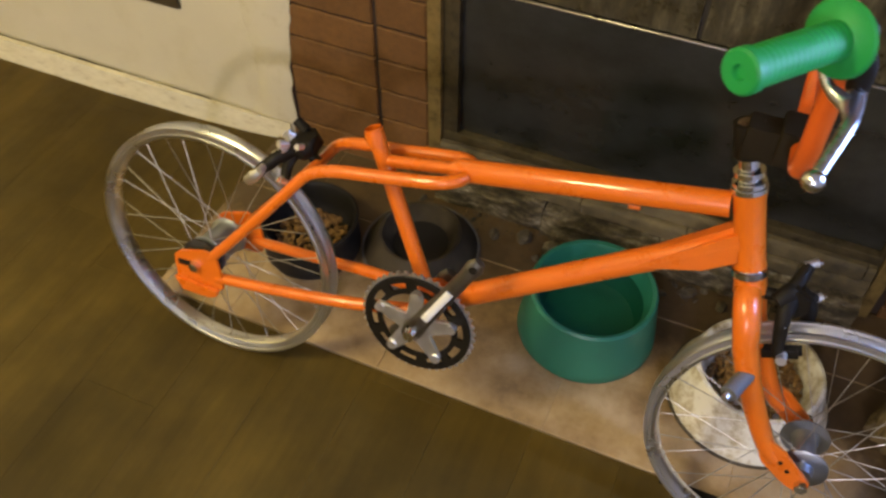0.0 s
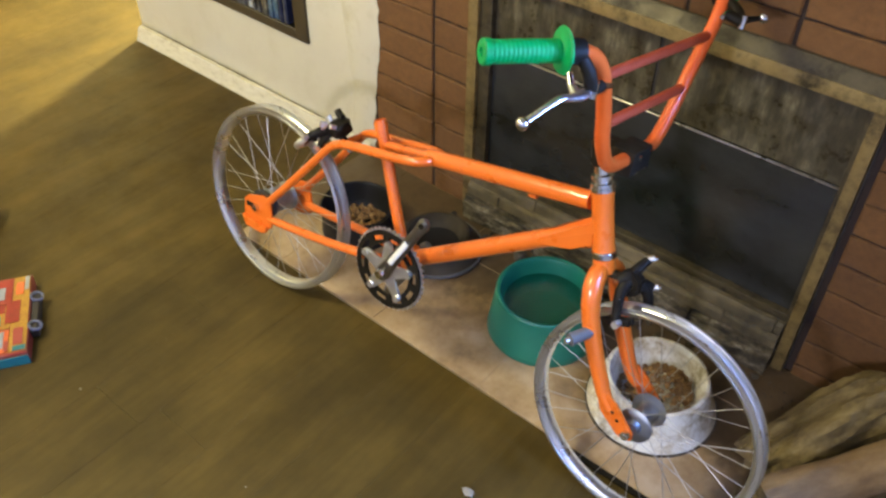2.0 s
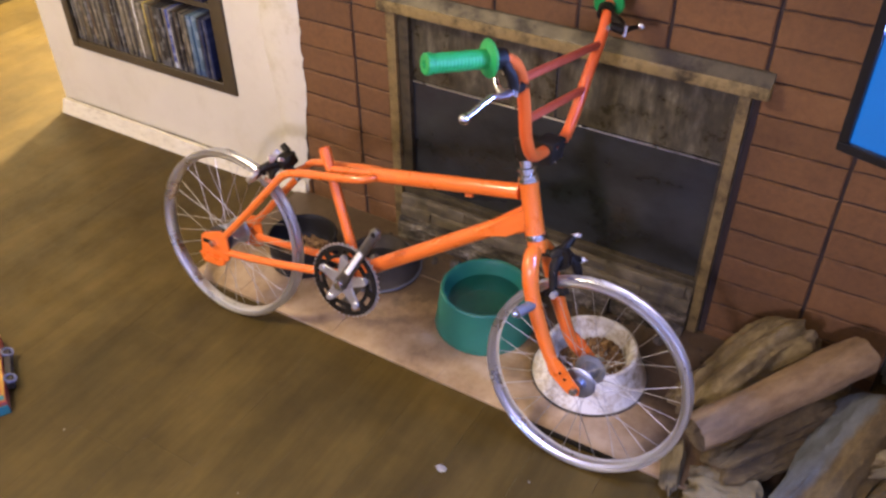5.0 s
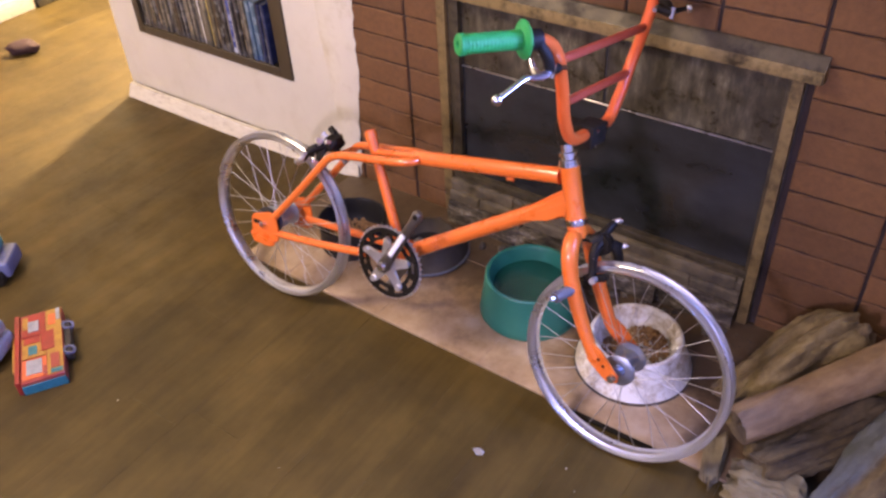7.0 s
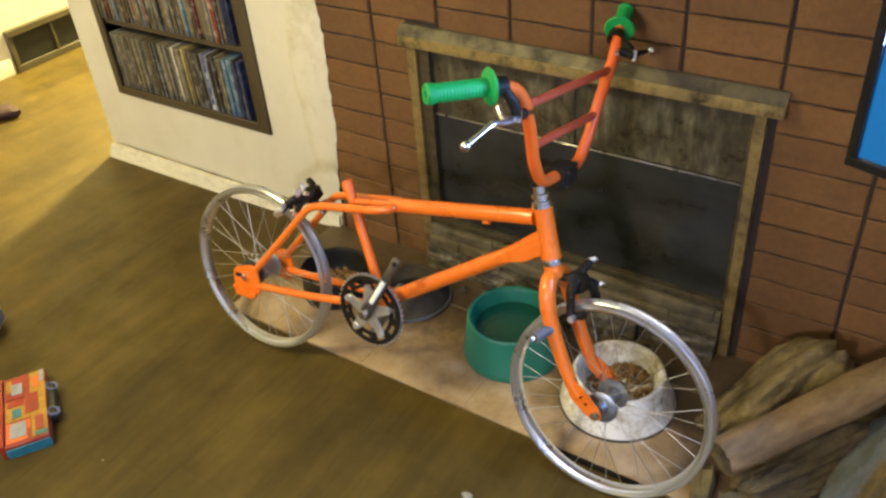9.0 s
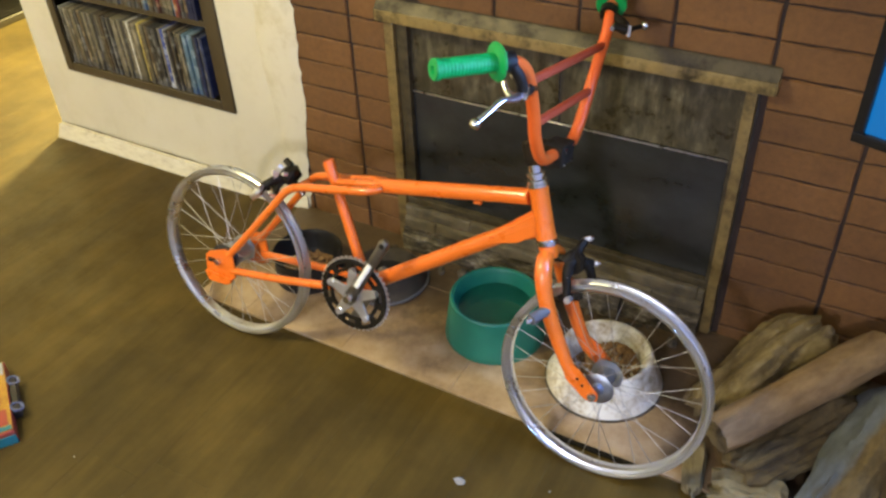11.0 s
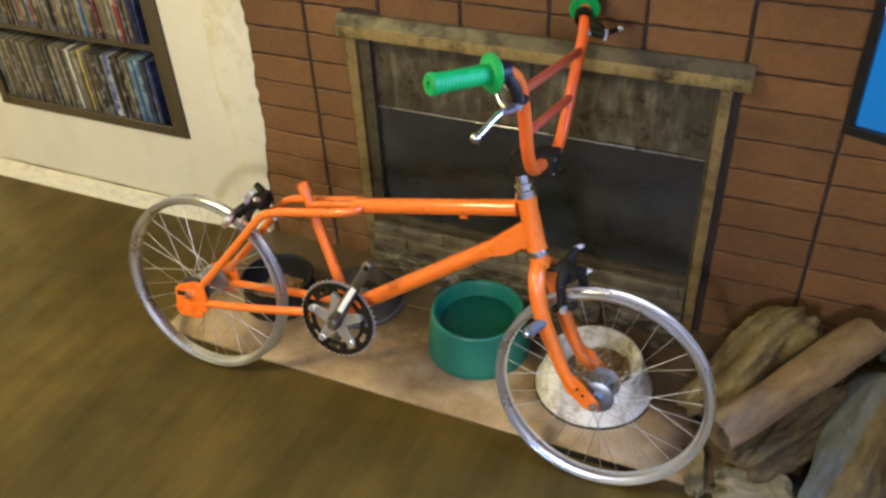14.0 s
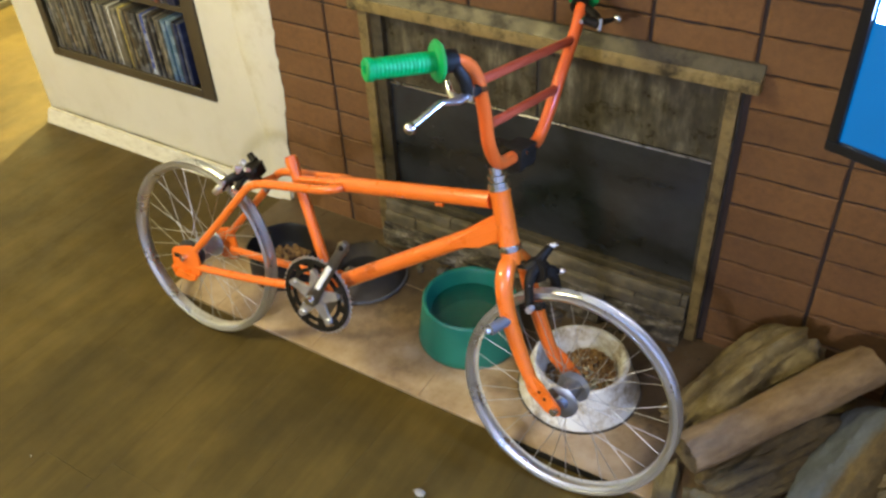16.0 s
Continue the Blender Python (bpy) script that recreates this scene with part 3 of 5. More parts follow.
part("end_cap", box((1.0525, -0.0285, 0.667), (1.0545, -0.002, 0.697), 0.0008), "gold", fire)
part("upper_pane", box((0.1885, 0.012, 0.482), (0.583, 0.02, 0.6625)), "sooty", fire, "soot-streaked upper pane", smooth=False)
part("upper_pane", box((0.592, 0.012, 0.482), (0.9855, 0.02, 0.6625)), "sooty", fire, "soot-streaked upper pane", smooth=False)
part("pane_gap", box((0.5835, 0.016, 0.482), (0.5915, 0.022, 0.6625)), "black_iron", fire)
part("bright_strip", box((0.1885, 0.006, 0.4765), (0.9855, 0.012, 0.4796), 0.0008), "strip", fire, "thin bright metal strip")
part("glass_door", box((0.1885, 0.011, 0.155), (0.9855, 0.019, 0.4755)), "glass", fire, "dark smoked glass door", smooth=False)
part("lower_rail", box((0.157, -0.006, 0.134), (0.9945, 0.02, 0.1545), 0.003, 2), "old_brass", fire, "sooty brass lower rail")
part("louvre", box((0.157, 0.006, 0.0), (0.9945, 0.02, 0.1335)), "black_iron", fire)


def rough_block(x0, x1, y0, y1, z0, z1, seed, amount=0.006, nx=14):
    """A worn block: a box with its faces cut fine and pushed about."""
    bm = bmesh.new()
    ny, nz = 5, 5
    ring = [(0, k / nz) for k in range(nz)] + [(k / ny, 1) for k in range(ny)] + [(1, 1 - k / nz) for k in range(nz)] + [(1 - k / ny, 0) for k in range(ny)]
    loops = []
    for i in range(nx + 1):
        lp = []
        for u, w in ring:
            co = Vector((x0 + (x1 - x0) * i / nx, y0 + (y1 - y0) * u, z0 + (z1 - z0) * w))
            q = noise.noise(co * 22 + Vector((seed, 0, 0))) + 0.5 * noise.noise(co * 60 + Vector((0, seed, 0)))
            if u < 0.99 and w > 0.01:
                co.y -= amount * q if u == 0 else 0
                co.z -= amount * (0.6 * q + (0.8 if u == 0 and w == 1 else 0)) if w == 1 else 0
                co.y += amount * (0.9 + 0.7 * q) if u == 0 and w == 1 else 0
            lp.append(bm.verts.new(co))
        loops.append(lp)
    for a, b in zip(loops, loops[1:]):
        for k in range(len(ring)):
            j = (k + 1) % len(ring)
            bm.faces.new((a[k], a[j], b[j], b[k]))
    bm.faces.new(loops[0])
    bm.faces.new(list(reversed(loops[-1])))
    return bm


for row, (z0, z1, y0, cuts) in enumerate(((0.101, 0.1325, -0.02, (0.158, 0.36, 0.565, 0.77, 0.976, 0.993)), (0.067, 0.099, -0.03, (0.158, 0.255, 0.46, 0.665, 0.87, 0.993)))):
    for k, (x0, x1) in enumerate(zip(cuts, cuts[1:])):
        part("sill_brick", rough_block(x0, x1 - 0.002, y0 + 0.002 * ((k + row) % 3), 0.0055, z0, z1, 3 + k * 7 + row * 31, 0.003), "sootbrick", fire, "soot-stained olive sill brick")
for k, (x0, x1) in enumerate(((0.158, 0.39), (0.392, 0.62), (0.622, 0.8), (0.802, 0.993))):
    part("mortar_ledge", rough_block(x0, x1, -0.05 - 0.007 * (k % 3), 0.0055, 0.0, 0.0655 - 0.005 * (k % 2), 40 + k * 5, 0.012, 26), "chipped", fire, "broken chalky mortar ledge")
part("firebox", box((0.16, 0.031, 0.03), (0.985, 0.25, 0.65)), "black_iron", fire, smooth=False)

# ---------------------------------------------------------------- disc shelf in the white wall
shelf = thing("disc_shelf", "dark-stained built-in wooden shelf full of disc cases", "shelf", pose(0, 0, 0))
FR = 0.03
for nm, lo, hi in (("frame_stile", (RX0 - FR, -0.008, RZ0 - FR), (RX0, 0.16, RZ1 + FR)), ("frame_stile", (RX1 - 0.02, -0.008, RZ0 - FR), (RX1 + FR, 0.16, RZ1 + FR)),
                   ("frame_rail", (RX0 + 0.0005, -0.008, RZ0 - FR), (RX1 - 0.0205, 0.16, RZ0)), ("frame_rail", (RX0 + 0.0005, -0.008, RZ1), (RX1 - 0.0205, 0.16, RZ1 + FR)),
                   ("shelf_board", (RX0 + 0.0005, 0.004, RZ0 + 0.225), (RX1 - 0.0205, 0.158, RZ0 + 0.243)), ("shelf_board", (RX0 + 0.0005, 0.004, RZ0 + 0.468), (RX1 - 0.0205, 0.158, RZ0 + 0.486))):
    part(nm, box(lo, hi, 0.0015), "darkwood", shelf)
part("back_panel", box((RX0 + 0.0005, 0.1585, RZ0), (RX1 - 0.0005, 0.164, RZ1)), "shelfback", shelf)

DVD = [("dvd_black", (0.045, 0.042, 0.036), (0.3, 0.3, 0.28), (0.1, 0.1, 0.1)), ("dvd_grey", (0.135, 0.118, 0.078), (0.34, 0.3, 0.21), (0.08, 0.075, 0.06)), ("dvd_brown", (0.09, 0.062, 0.03), (0.4, 0.33, 0.2), (0.05, 0.04, 0.03)),
       ("dvd_white", (0.55, 0.54, 0.5), (0.12, 0.12, 0.14), (0.4, 0.4, 0.4)), ("dvd_yellow", (0.6, 0.48, 0.12), (0.12, 0.08, 0.03), (0.5, 0.4, 0.1)), ("dvd_blue", (0.025, 0.045, 0.2), (0.5, 0.55, 0.7), (0.5, 0.55, 0.6)),
       ("dvd_sky", (0.085, 0.14, 0.19), (0.3, 0.36, 0.4), (0.06, 0.1, 0.18)), ("dvd_maroon", (0.12, 0.02, 0.03), (0.4, 0.3, 0.2), (0.05, 0.02, 0.02)), ("dvd_navy", (0.012, 0.018, 0.055), (0.07, 0.09, 0.16), (0.02, 0.025, 0.06)), ("dvd_orange", (0.34, 0.1, 0.03), (0.6, 0.5, 0.3), (0.2, 0.05, 0.02))]
for nm, a, b, c in DVD:
    M[nm] = make_dvd(nm, a, b, c)
WORDS = dict(dvd_black="black", dvd_grey="grey", dvd_brown="brown", dvd_white="white", dvd_yellow="yellow", dvd_blue="blue", dvd_sky="pale blue", dvd_maroon="maroon", dvd_navy="dark navy", dvd_orange="orange")
dvd_mesh = {}
for nm in WORDS:
    bm = box((-0.0049, 0, 0), (0.0049, 0.118, 0.19), 0.0014, 2)
    dvd_mesh[nm] = mesh_of(bm, "disc_case", nm)
rng = random.Random(11)
for row in range(3):
    x, z = RX0 + 0.0008, RZ0 + 0.0005 + 0.243 * row
    i = 0
    while x < RX1 - 0.052:
        share = (x - RX0) / (RX1 - RX0)
        kind = rng.choice(["dvd_grey", "dvd_brown", "dvd_grey", "dvd_black"] if share < 0.4 and row == 0 else ["dvd_black", "dvd_brown", "dvd_grey", "dvd_brown", "dvd_grey", "dvd_black", "dvd_grey"] if row == 0 else ["dvd_black", "dvd_brown", "dvd_grey", "dvd_black", "dvd_brown", "dvd_maroon", "dvd_sky", "dvd_black", "dvd_grey"])
        if row == 0:
            kind = {24: "dvd_grey", 25: "dvd_grey", 28: "dvd_white", 32: "dvd_yellow", 33: "dvd_brown", 39: "dvd_black", 41: "dvd_blue", 42: "dvd_white", 49: "dvd_sky", 50: "dvd_sky", 51: "dvd_sky", 52: "dvd_sky", 53: "dvd_black", 54: "dvd_navy", 55: "dvd_black", 56: "dvd_navy", 57: "dvd_navy", 58: "dvd_black"}.get(i, kind)
        elif row == 1 and share > 0.78:
            kind = "dvd_navy" if share > 0.87 else rng.choice(["dvd_orange", "dvd_black", "dvd_sky", "dvd_maroon", "dvd_brown", "dvd_black"])
        solid("disc_case", dvd_mesh[kind], kind, f"{WORDS[kind]} plastic disc case standing upright in the shelf", "disc case", "disc cases in the shelf",
              m=pose(x + 0.005, -0.001 + rng.uniform(-0.004, 0.005), z, 0, rng.uniform(-0.8, 0.8), 0))
        x += 0.0103 + (0.003 if rng.random() < 0.08 else 0)
        i += 1

# ---------------------------------------------------------------- bowls on the hearth
Z0 = 0.0035


def pet_bowl(name, label, x, y, outer, inner, material, seg=64):
    ob = thing(name, label, "bowl", pose(x, y, Z0))
    part("shell", lathe(outer + inner, seg), material, ob)
    return ob


gb = pet_bowl("water_bowl", "large green plastic dog bowl holding water on the hearth", 0.545, -0.238,
              [(0.108, 0.006), (0.124, 0.0), (0.126, 0.004), (0.124, 0.02), (0.113, 0.1), (0.112, 0.113), (0.108, 0.117), (0.102, 0.115)],
              [(0.097, 0.105), (0.09, 0.06), (0.082, 0.032), (0.06, 0.022), (0.0, 0.02)], "greenbowl")
part("water", lathe([(0.0, 0.0785), (0.0918, 0.0785), (0.0912, 0.077), (0.0, 0.077)], 48), "water", gb, "clear still water")
wb = pet_bowl("food_bowl", "dirty white plastic dog bowl half full of brown kibble", 0.844, -0.27,
              [(0.12, 0.004), (0.132, 0.0), (0.134, 0.006), (0.13, 0.012), (0.12, 0.04), (0.107, 0.083), (0.104, 0.09), (0.098, 0.092)],
              [(0.092, 0.086), (0.086, 0.05), (0.076, 0.026), (0.05, 0.02), (0.0, 0.019)], "whitebowl")
part("base_ring", lathe([(0.1345, 0.0), (0.1375, 0.0), (0.1375, 0.004), (0.1345, 0.0045)], 64), "ash", wb, "thin dark ring round the foot")
kb = pet_bowl("food_bowl", "black plastic bowl filled with brown kibble beside the brick wall", -0.012, -0.262,
              [(0.088, 0.003), (0.094, 0.0), (0.095, 0.01), (0.092, 0.06), (0.094, 0.075), (0.096, 0.08), (0.091, 0.082)],
              [(0.086, 0.076), (0.082, 0.03), (0.07, 0.016), (0.0, 0.014)], "blackbowl")
sb = pet_bowl("metal_bowl", "worn grey metal bowl, low and empty, near the fireplace", 0.19, -0.19,
              [(0.1, 0.002), (0.112, 0.0), (0.114, 0.004), (0.104, 0.02), (0.085, 0.046), (0.08, 0.052), (0.074, 0.051)],
              [(0.068, 0.042), (0.056, 0.018), (0.035, 0.008), (0.0, 0.006)], "greybowl")
part("lining", lathe([(0.0, 0.0075), (0.034, 0.0095), (0.054, 0.019), (0.0545, 0.0215), (0.0, 0.0105)], 40), "blackbowl", sb, "dark crusted inside")
part("base_band", lathe([(0.1145, 0.0005), (0.117, 0.003), (0.117, 0.009), (0.1125, 0.0095)], 64), "rubber", sb, "grey rubber foot ring")


def kibble_heap(parent, count, radius, z, height, lean, seed):
    r = random.Random(seed)
    bm = bmesh.new()
    for _ in range(count):
        a, q = r.uniform(0, 2 * math.pi), radius * math.sqrt(r.random())
        x, y = q * math.cos(a) + lean[0] * (1 - q / radius), q * math.sin(a) + lean[1] * (1 - q / radius)
        h = z + height * max(0, 1 - (math.hypot(x - lean[0], y - lean[1]) / radius) ** 1.6) * r.uniform(0.75, 1.0)
        s = r.uniform(0.0055, 0.008)
        m = Matrix.LocRotScale((x, y, h), Euler((r.uniform(0, 3), r.uniform(0, 3), r.uniform(0, 3))), (s, s, s * 0.6))
        bmesh.ops.create_icosphere(bm, subdivisions=1, radius=1, matrix=m)
    return part("kibble", tagged_mesh(bm, "kibble"), "kibble", parent, "brown dry kibble")


def tagged_mesh(bm, material):
    return mesh_of(bm, material, material)


for par, cnt, rad, z, hh, lean, seed in ((wb, 330, 0.074, 0.03, 0.05, (0.018, 0.02), 1), (kb, 240, 0.07, 0.02, 0.014, (0.012, -0.012), 2)):
    tagged(kibble_heap(par, cnt, rad, z, hh, lean, seed), kind="stuff")

# ---------------------------------------------------------------- firewood


def log_mesh(length, r0, r1, seed, rough=0.12, bend=0.0, flats=(), ragged=0.0, rings=64, seg=56):
    """A rough log along z; flats: (angle, depth) cuts it to split faces."""
    bm = bmesh.new()
    out = []
    for i in range(rings + 1):
        t = i / rings
        base = r0 + (r1 - r0) * t
        ring = []
        for k in range(seg):
            a = 2 * math.pi * k / seg
            v = Vector((math.cos(a), math.sin(a), 0))
            ridge = 1 - 2 * abs(noise.noise(Vector((v.x * 3.2, v.y * 3.2, t * length * 5 + seed * 4.7))))
            q = base * (1 + 1.5 * rough * noise.noise(Vector((v.x * 1.5, v.y * 1.5, t * length * 6 + seed * 9.1))) + rough * 0.45 * noise.noise(Vector((v.x * 5, v.y * 5, t * length * 14 + seed * 3.3)))
                        + rough * 0.32 * ridge + rough * 0.4 * noise.noise(Vector((v.x * 2.2, v.y * 2.2, t * length * 11 + seed * 1.7))) + rough * 0.2 * noise.noise(Vector((v.x * 12, v.y * 12, t * length * 60 + seed))))
            for fa, fd in flats:
                c = math.cos(a - fa)
                if c > 0.02:
                    lim = base * (fd + 0.1 * noise.noise(Vector((a * 3, t * 5, seed))) + 0.05 * noise.noise(Vector((a * 14, t * 11, seed)))) / c
                    q = min(q, lim)
            tip = max(0.0, 1 - min(t, 1 - t) / 0.12) ** 2
            torn = noise.noise(Vector((v.x * 2.4, v.y * 2.4, seed * 2.9 + (7 if t > 0.5 else 0))))
            q *= 1 - ragged * tip * (0.45 + 0.55 * torn)
            slip = ragged * 0.06 * tip * torn
            ring.append(bm.verts.new((q * math.cos(a) + bend * math.sin(math.pi * t), q * math.sin(a), t * length + slip)))
        out.append(ring)
    for a, b in zip(out, out[1:]):
        for k in range(seg):
            bm.faces.new((a[k], a[(k + 1) % seg], b[(k + 1) % seg], b[k]))
    return bm, out


def firewood(label, a, b, r0, r1, seed, bark, end, roll=0.0, **kw):
    a, b = Vector(a), Vector(b)
    d = b - a
    m = Matrix.Translation(a) @ d.to_track_quat("Z", "Y").to_matrix().to_4x4() @ Matrix.Rotation(radians(roll), 4, "Z")
    ob = thing("firewood_log", label, "log", m, "logs beside the fireplace")
    bm, out = log_mesh(d.length, r0, r1, seed, **kw)
    ends = []
    for ring, shift in ((out[0], -0.0005), (out[-1], 0.0005)):
        e = bmesh.new()
        rr = random.Random(seed)
        c = sum((v.co for v in ring), Vector()) / len(ring)
        loops = []
        for s in (1.0, 0.85, 0.6, 0.3):
            loops.append([e.verts.new(c + (v.co - c) * s + Vector((0, 0, shift + (0 if s == 1.0 else rr.uniform(-0.003, 0.003))))) for v in ring])
        for p, q in zip(loops, loops[1:]):
            for k in range(len(p)):
                e.faces.new((p[k], p[(k + 1) % len(p)], q[(k + 1) % len(p)], q[k]))
        e.faces.new(loops[-1])
        ends.append(e)
    part("bark", bm, bark, ob)
    for e in ends:
        part("cut_end", e, end, ob, "pale sawn end")
    return ob


firewood("smooth pinkish-brown round log lying across the wood pile", (1.133, -0.447, 0.142), (1.38, -0.125, 0.212), 0.039, 0.042, 1, "smoothbark", "splitwood", rough=0.1, ragged=0.1)
tall = firewood("rough grey-barked log with a knot, leaning towards the brick wall", (1.095, -0.31, 0.055), (1.25, -0.065, 0.158), 0.048, 0.064, 2, "bark", "splitwood", 40, rough=0.34, bend=0.012, ragged=0.6)
part("knot", lump(0.013, 31, 0.4, (1.0, 0.7, 1.2), 3), "splitwood", tall, "orange-brown broken knot", tall.matrix_basis.inverted() @ Matrix.Translation((1.27, -0.11, 0.2)))
firewood("narrow rough split log lying along the wood pile", (1.06, -0.28, 0.035), (1.17, -0.09, 0.085), 0.03, 0.038, 12, "bark", "splitwood", 10, rough=0.34, flats=((2.0, 0.6),), ragged=0.6)
firewood("weathered rough-barked split log low in the wood pile", (1.19, -0.45, 0.055), (1.37, -0.2, 0.075), 0.046, 0.05, 3, "oldbark", "splitwood", 100, rough=0.34, flats=((2.4, 0.85),), ragged=0.6)
firewood("thick log, half its bark peeled to bare blue-grey wood", (1.345, -0.54, 0.056), (1.455, -0.17, 0.115), 0.06, 0.072, 8, "peeled", "greywood", 20, rough=0.2, ragged=0.5)
firewood("thick rough-barked log at the outside of the wood pile", (1.475, -0.42, 0.075), (1.64, -0.14, 0.1), 0.062, 0.085, 4, "oldbark", "splitwood", 20, rough=0.3, flats=((2.0, 0.7),), ragged=0.5)
firewood("dark sooty log stub by the door trim", (1.5, -0.03, 0.07), (1.72, -0.2, 0.2), 0.06, 0.06, 5, "darkbark", "bark", 0, rough=0.26, ragged=0.3)
firewood("pale broken block of split wood at the front of the pile", (1.16, -0.487, 0.034), (1.29, -0.475, 0.038), 0.05, 0.048, 6, "palewood", "palewood", 30, rough=0.36, flats=((1.2, 0.6), (3.6, 0.62)), ragged=0.7)
firewood("thin pale slab of split wood lying at the pile's corner", (1.09, -0.39, 0.02), (1.118, -0.5, 0.02), 0.022, 0.018, 7, "palewood", "splitwood", 80, rough=0.36, flats=((0.5, 0.5), (3.6, 0.6)), ragged=0.8)
firewood("broken kindling piece at the foot of the pile", (1.43, -0.55, 0.03), (1.52, -0.42, 0.045), 0.026, 0.034, 10, "oldbark", "splitwood", 200, rough=0.34, flats=((0.8, 0.5),), ragged=0.7)
firewood("pale splintered piece resting on the outer log", (1.46, -0.35, 0.146), (1.54, -0.3, 0.16), 0.024, 0.03, 14, "palewood", "splitwood", 120, rough=0.4, flats=((0.8, 0.55),), ragged=0.8)
firewood("split log with a pale face under the smooth log", (1.14, -0.24, 0.04), (1.36, -0.08, 0.055), 0.042, 0.046, 9, "oldbark", "splitwood", 150, rough=0.34, flats=((1.4, 0.6),), ragged=0.5)

# ash and crumbs along the sill
r = random.Random(5)
bm = bmesh.new()
for _ in range(330):
    x, y = r.uniform(0.1, 1.15), -0.055 - abs(r.gauss(0, 0.035))
    s = r.uniform(0.0012, 0.0035) if r.random() < 0.94 else r.uniform(0.006, 0.011)
    bmesh.ops.create_icosphere(bm, subdivisions=1, radius=1, matrix=Matrix.LocRotScale((x, y, Z0 + s * 0.35), Euler((r.random() * 3, 0, r.random() * 3)), (s, s * 0.8, s * 0.5)))
solid("ash_crumbs", bm, "ash", "dark ash and bark crumbs scattered along the fireplace sill", "debris", kind="stuff")
for k, (x, y, size, mt) in enumerate(((0.44, -0.1, 0.022, "chipped"), (0.49, -0.088, 0.013, "ash"), (0.37, -0.085, 0.015, "ash"), (0.31, -0.098, 0.01, "chipped"), (0.545, -0.085, 0.016, "sootbrick"), (0.62, -0.088, 0.012, "chipped"), (0.7, -0.092, 0.014, "ash"), (0.765, -0.1, 0.011, "sootbrick"), (0.95, -0.09, 0.014, "ash"), (0.41, -0.125, 0.008, "ash"), (0.655, -0.11, 0.008, "chipped"))):
    solid("stone_chip", lump(size, 3 + k * 3, 0.45, (1.25, 0.85, 0.7), 3), mt, "dusty broken chip of mortar by the sill", "stone", "chips along the sill", m=pose(x, y, Z0 + size * 0.5, 0, 0, 37 * k))
bm = lump(0.0095, 5, 0.5, (1.2, 0.8, 0.4), 3)
solid("paper_scrap", bm, "lint", "crumpled pale grey paper scrap on the floor", "paper", m=pose(0.684, -0.685, 0.004))
bm = bmesh.new()
for x, y, s in ((-0.1, -1.02, 0.0022), (0.35, -0.95, 0.0014), (0.86, -0.62, 0.0026), (0.9, -0.66, 0.0018)):
    bmesh.ops.create_icosphere(bm, subdivisions=1, radius=s, matrix=Matrix.Translation((x, y, s * 0.5)))
solid("floor_crumbs", bm, "lint", "pale crumbs scattered over the laminate floor", "debris", kind="stuff")

# ---------------------------------------------------------------- toys on the floor
toy = thing("toy_case", "colourful cardboard toy case with a red spine and grey ring handles", "toy", pose(-0.38, -1.02, 0.0, 0, 0, 147))
part("body", box((-0.125, -0.05, 0.0), (0.125, 0.05, 0.0345), 0.002), "maroon", toy)
part("spine", box((-0.125, 0.0505, 0.0), (0.125, 0.062, 0.04), 0.003, 2), "red", toy, "red cardboard spine")
part("tab", box((-0.07, 0.0625, 0.004), (0.06, 0.07, 0.03), 0.002), "yellow", toy, "yellow tab")
part("end_band", box((-0.129, -0.05, 0.0), (-0.1255, 0.05, 0.026), 0.001), "cyan", toy, "cyan edge band")
for lo, hi, mt in (((-0.12, -0.048), (0.12, -0.012), "yellow"), ((-0.118, -0.01), (-0.05, 0.045), "orangetoy"), ((-0.045, -0.01), (0.03, 0.045), "yellow"), ((0.036, -0.01), (0.116, 0.045), "red"), ((0.05, 0.005), (0.09, 0.03), "palegrey"), ((-0.035, 0.01), (-0.005, 0.03), "cyan"), ((-0.03, -0.03), (0.04, 0.0), "red"), ((-0.105, 0.0), (-0.055, 0.036), "palegrey"), ((0.062, 0.03), (0.11, 0.043), "yellow"), ((-0.115, -0.012), (-0.085, -0.002), "maroon"), ((0.006, 0.002), (0.028, 0.04), "red"), ((0.075, -0.046), (0.118, -0.037), "palegrey"), ((-0.118, -0.046), (-0.105, -0.02), "cyan"), ((-0.1, -0.04), (-0.05, -0.02), "maroon"), ((0.06, -0.035), (0.1, -0.018), "orangetoy")):
    zt = 0.037 if lo[1] in (-0.048, -0.01) else 0.0385
    part("picture_patch", box((lo[0], lo[1], 0.0355), (hi[0], hi[1], zt)), mt, toy)
for x in (-0.045, 0.05):
    ring = lathe([(0.011, -0.003), (0.015, -0.003), (0.015, 0.003), (0.011, 0.003)], 24, closed=True)
    part("ring_handle", ring, "slate", toy, "grey ring handle", pose(x, -0.062, 0.03, 20, 0, 0))
part("clasp", box((-0.06, -0.068, 0.006), (0.065, -0.0505, 0.03), 0.003), "shelfback", toy, "dark plastic clasp")
ttoy = thing("toy_vehicle", "small slate-blue and teal plastic toy vehicle on the floor", "toy", pose(-0.8, -0.93, 0, 0, 0, 40))
part("body", box((-0.1, -0.05, 0.018), (0.1, 0.05, 0.07), 0.012, 3), "slate", ttoy)
part("cab", box((-0.03, -0.045, 0.0705), (0.07, 0.045, 0.115), 0.014, 3), "teal", ttoy, "teal cab")
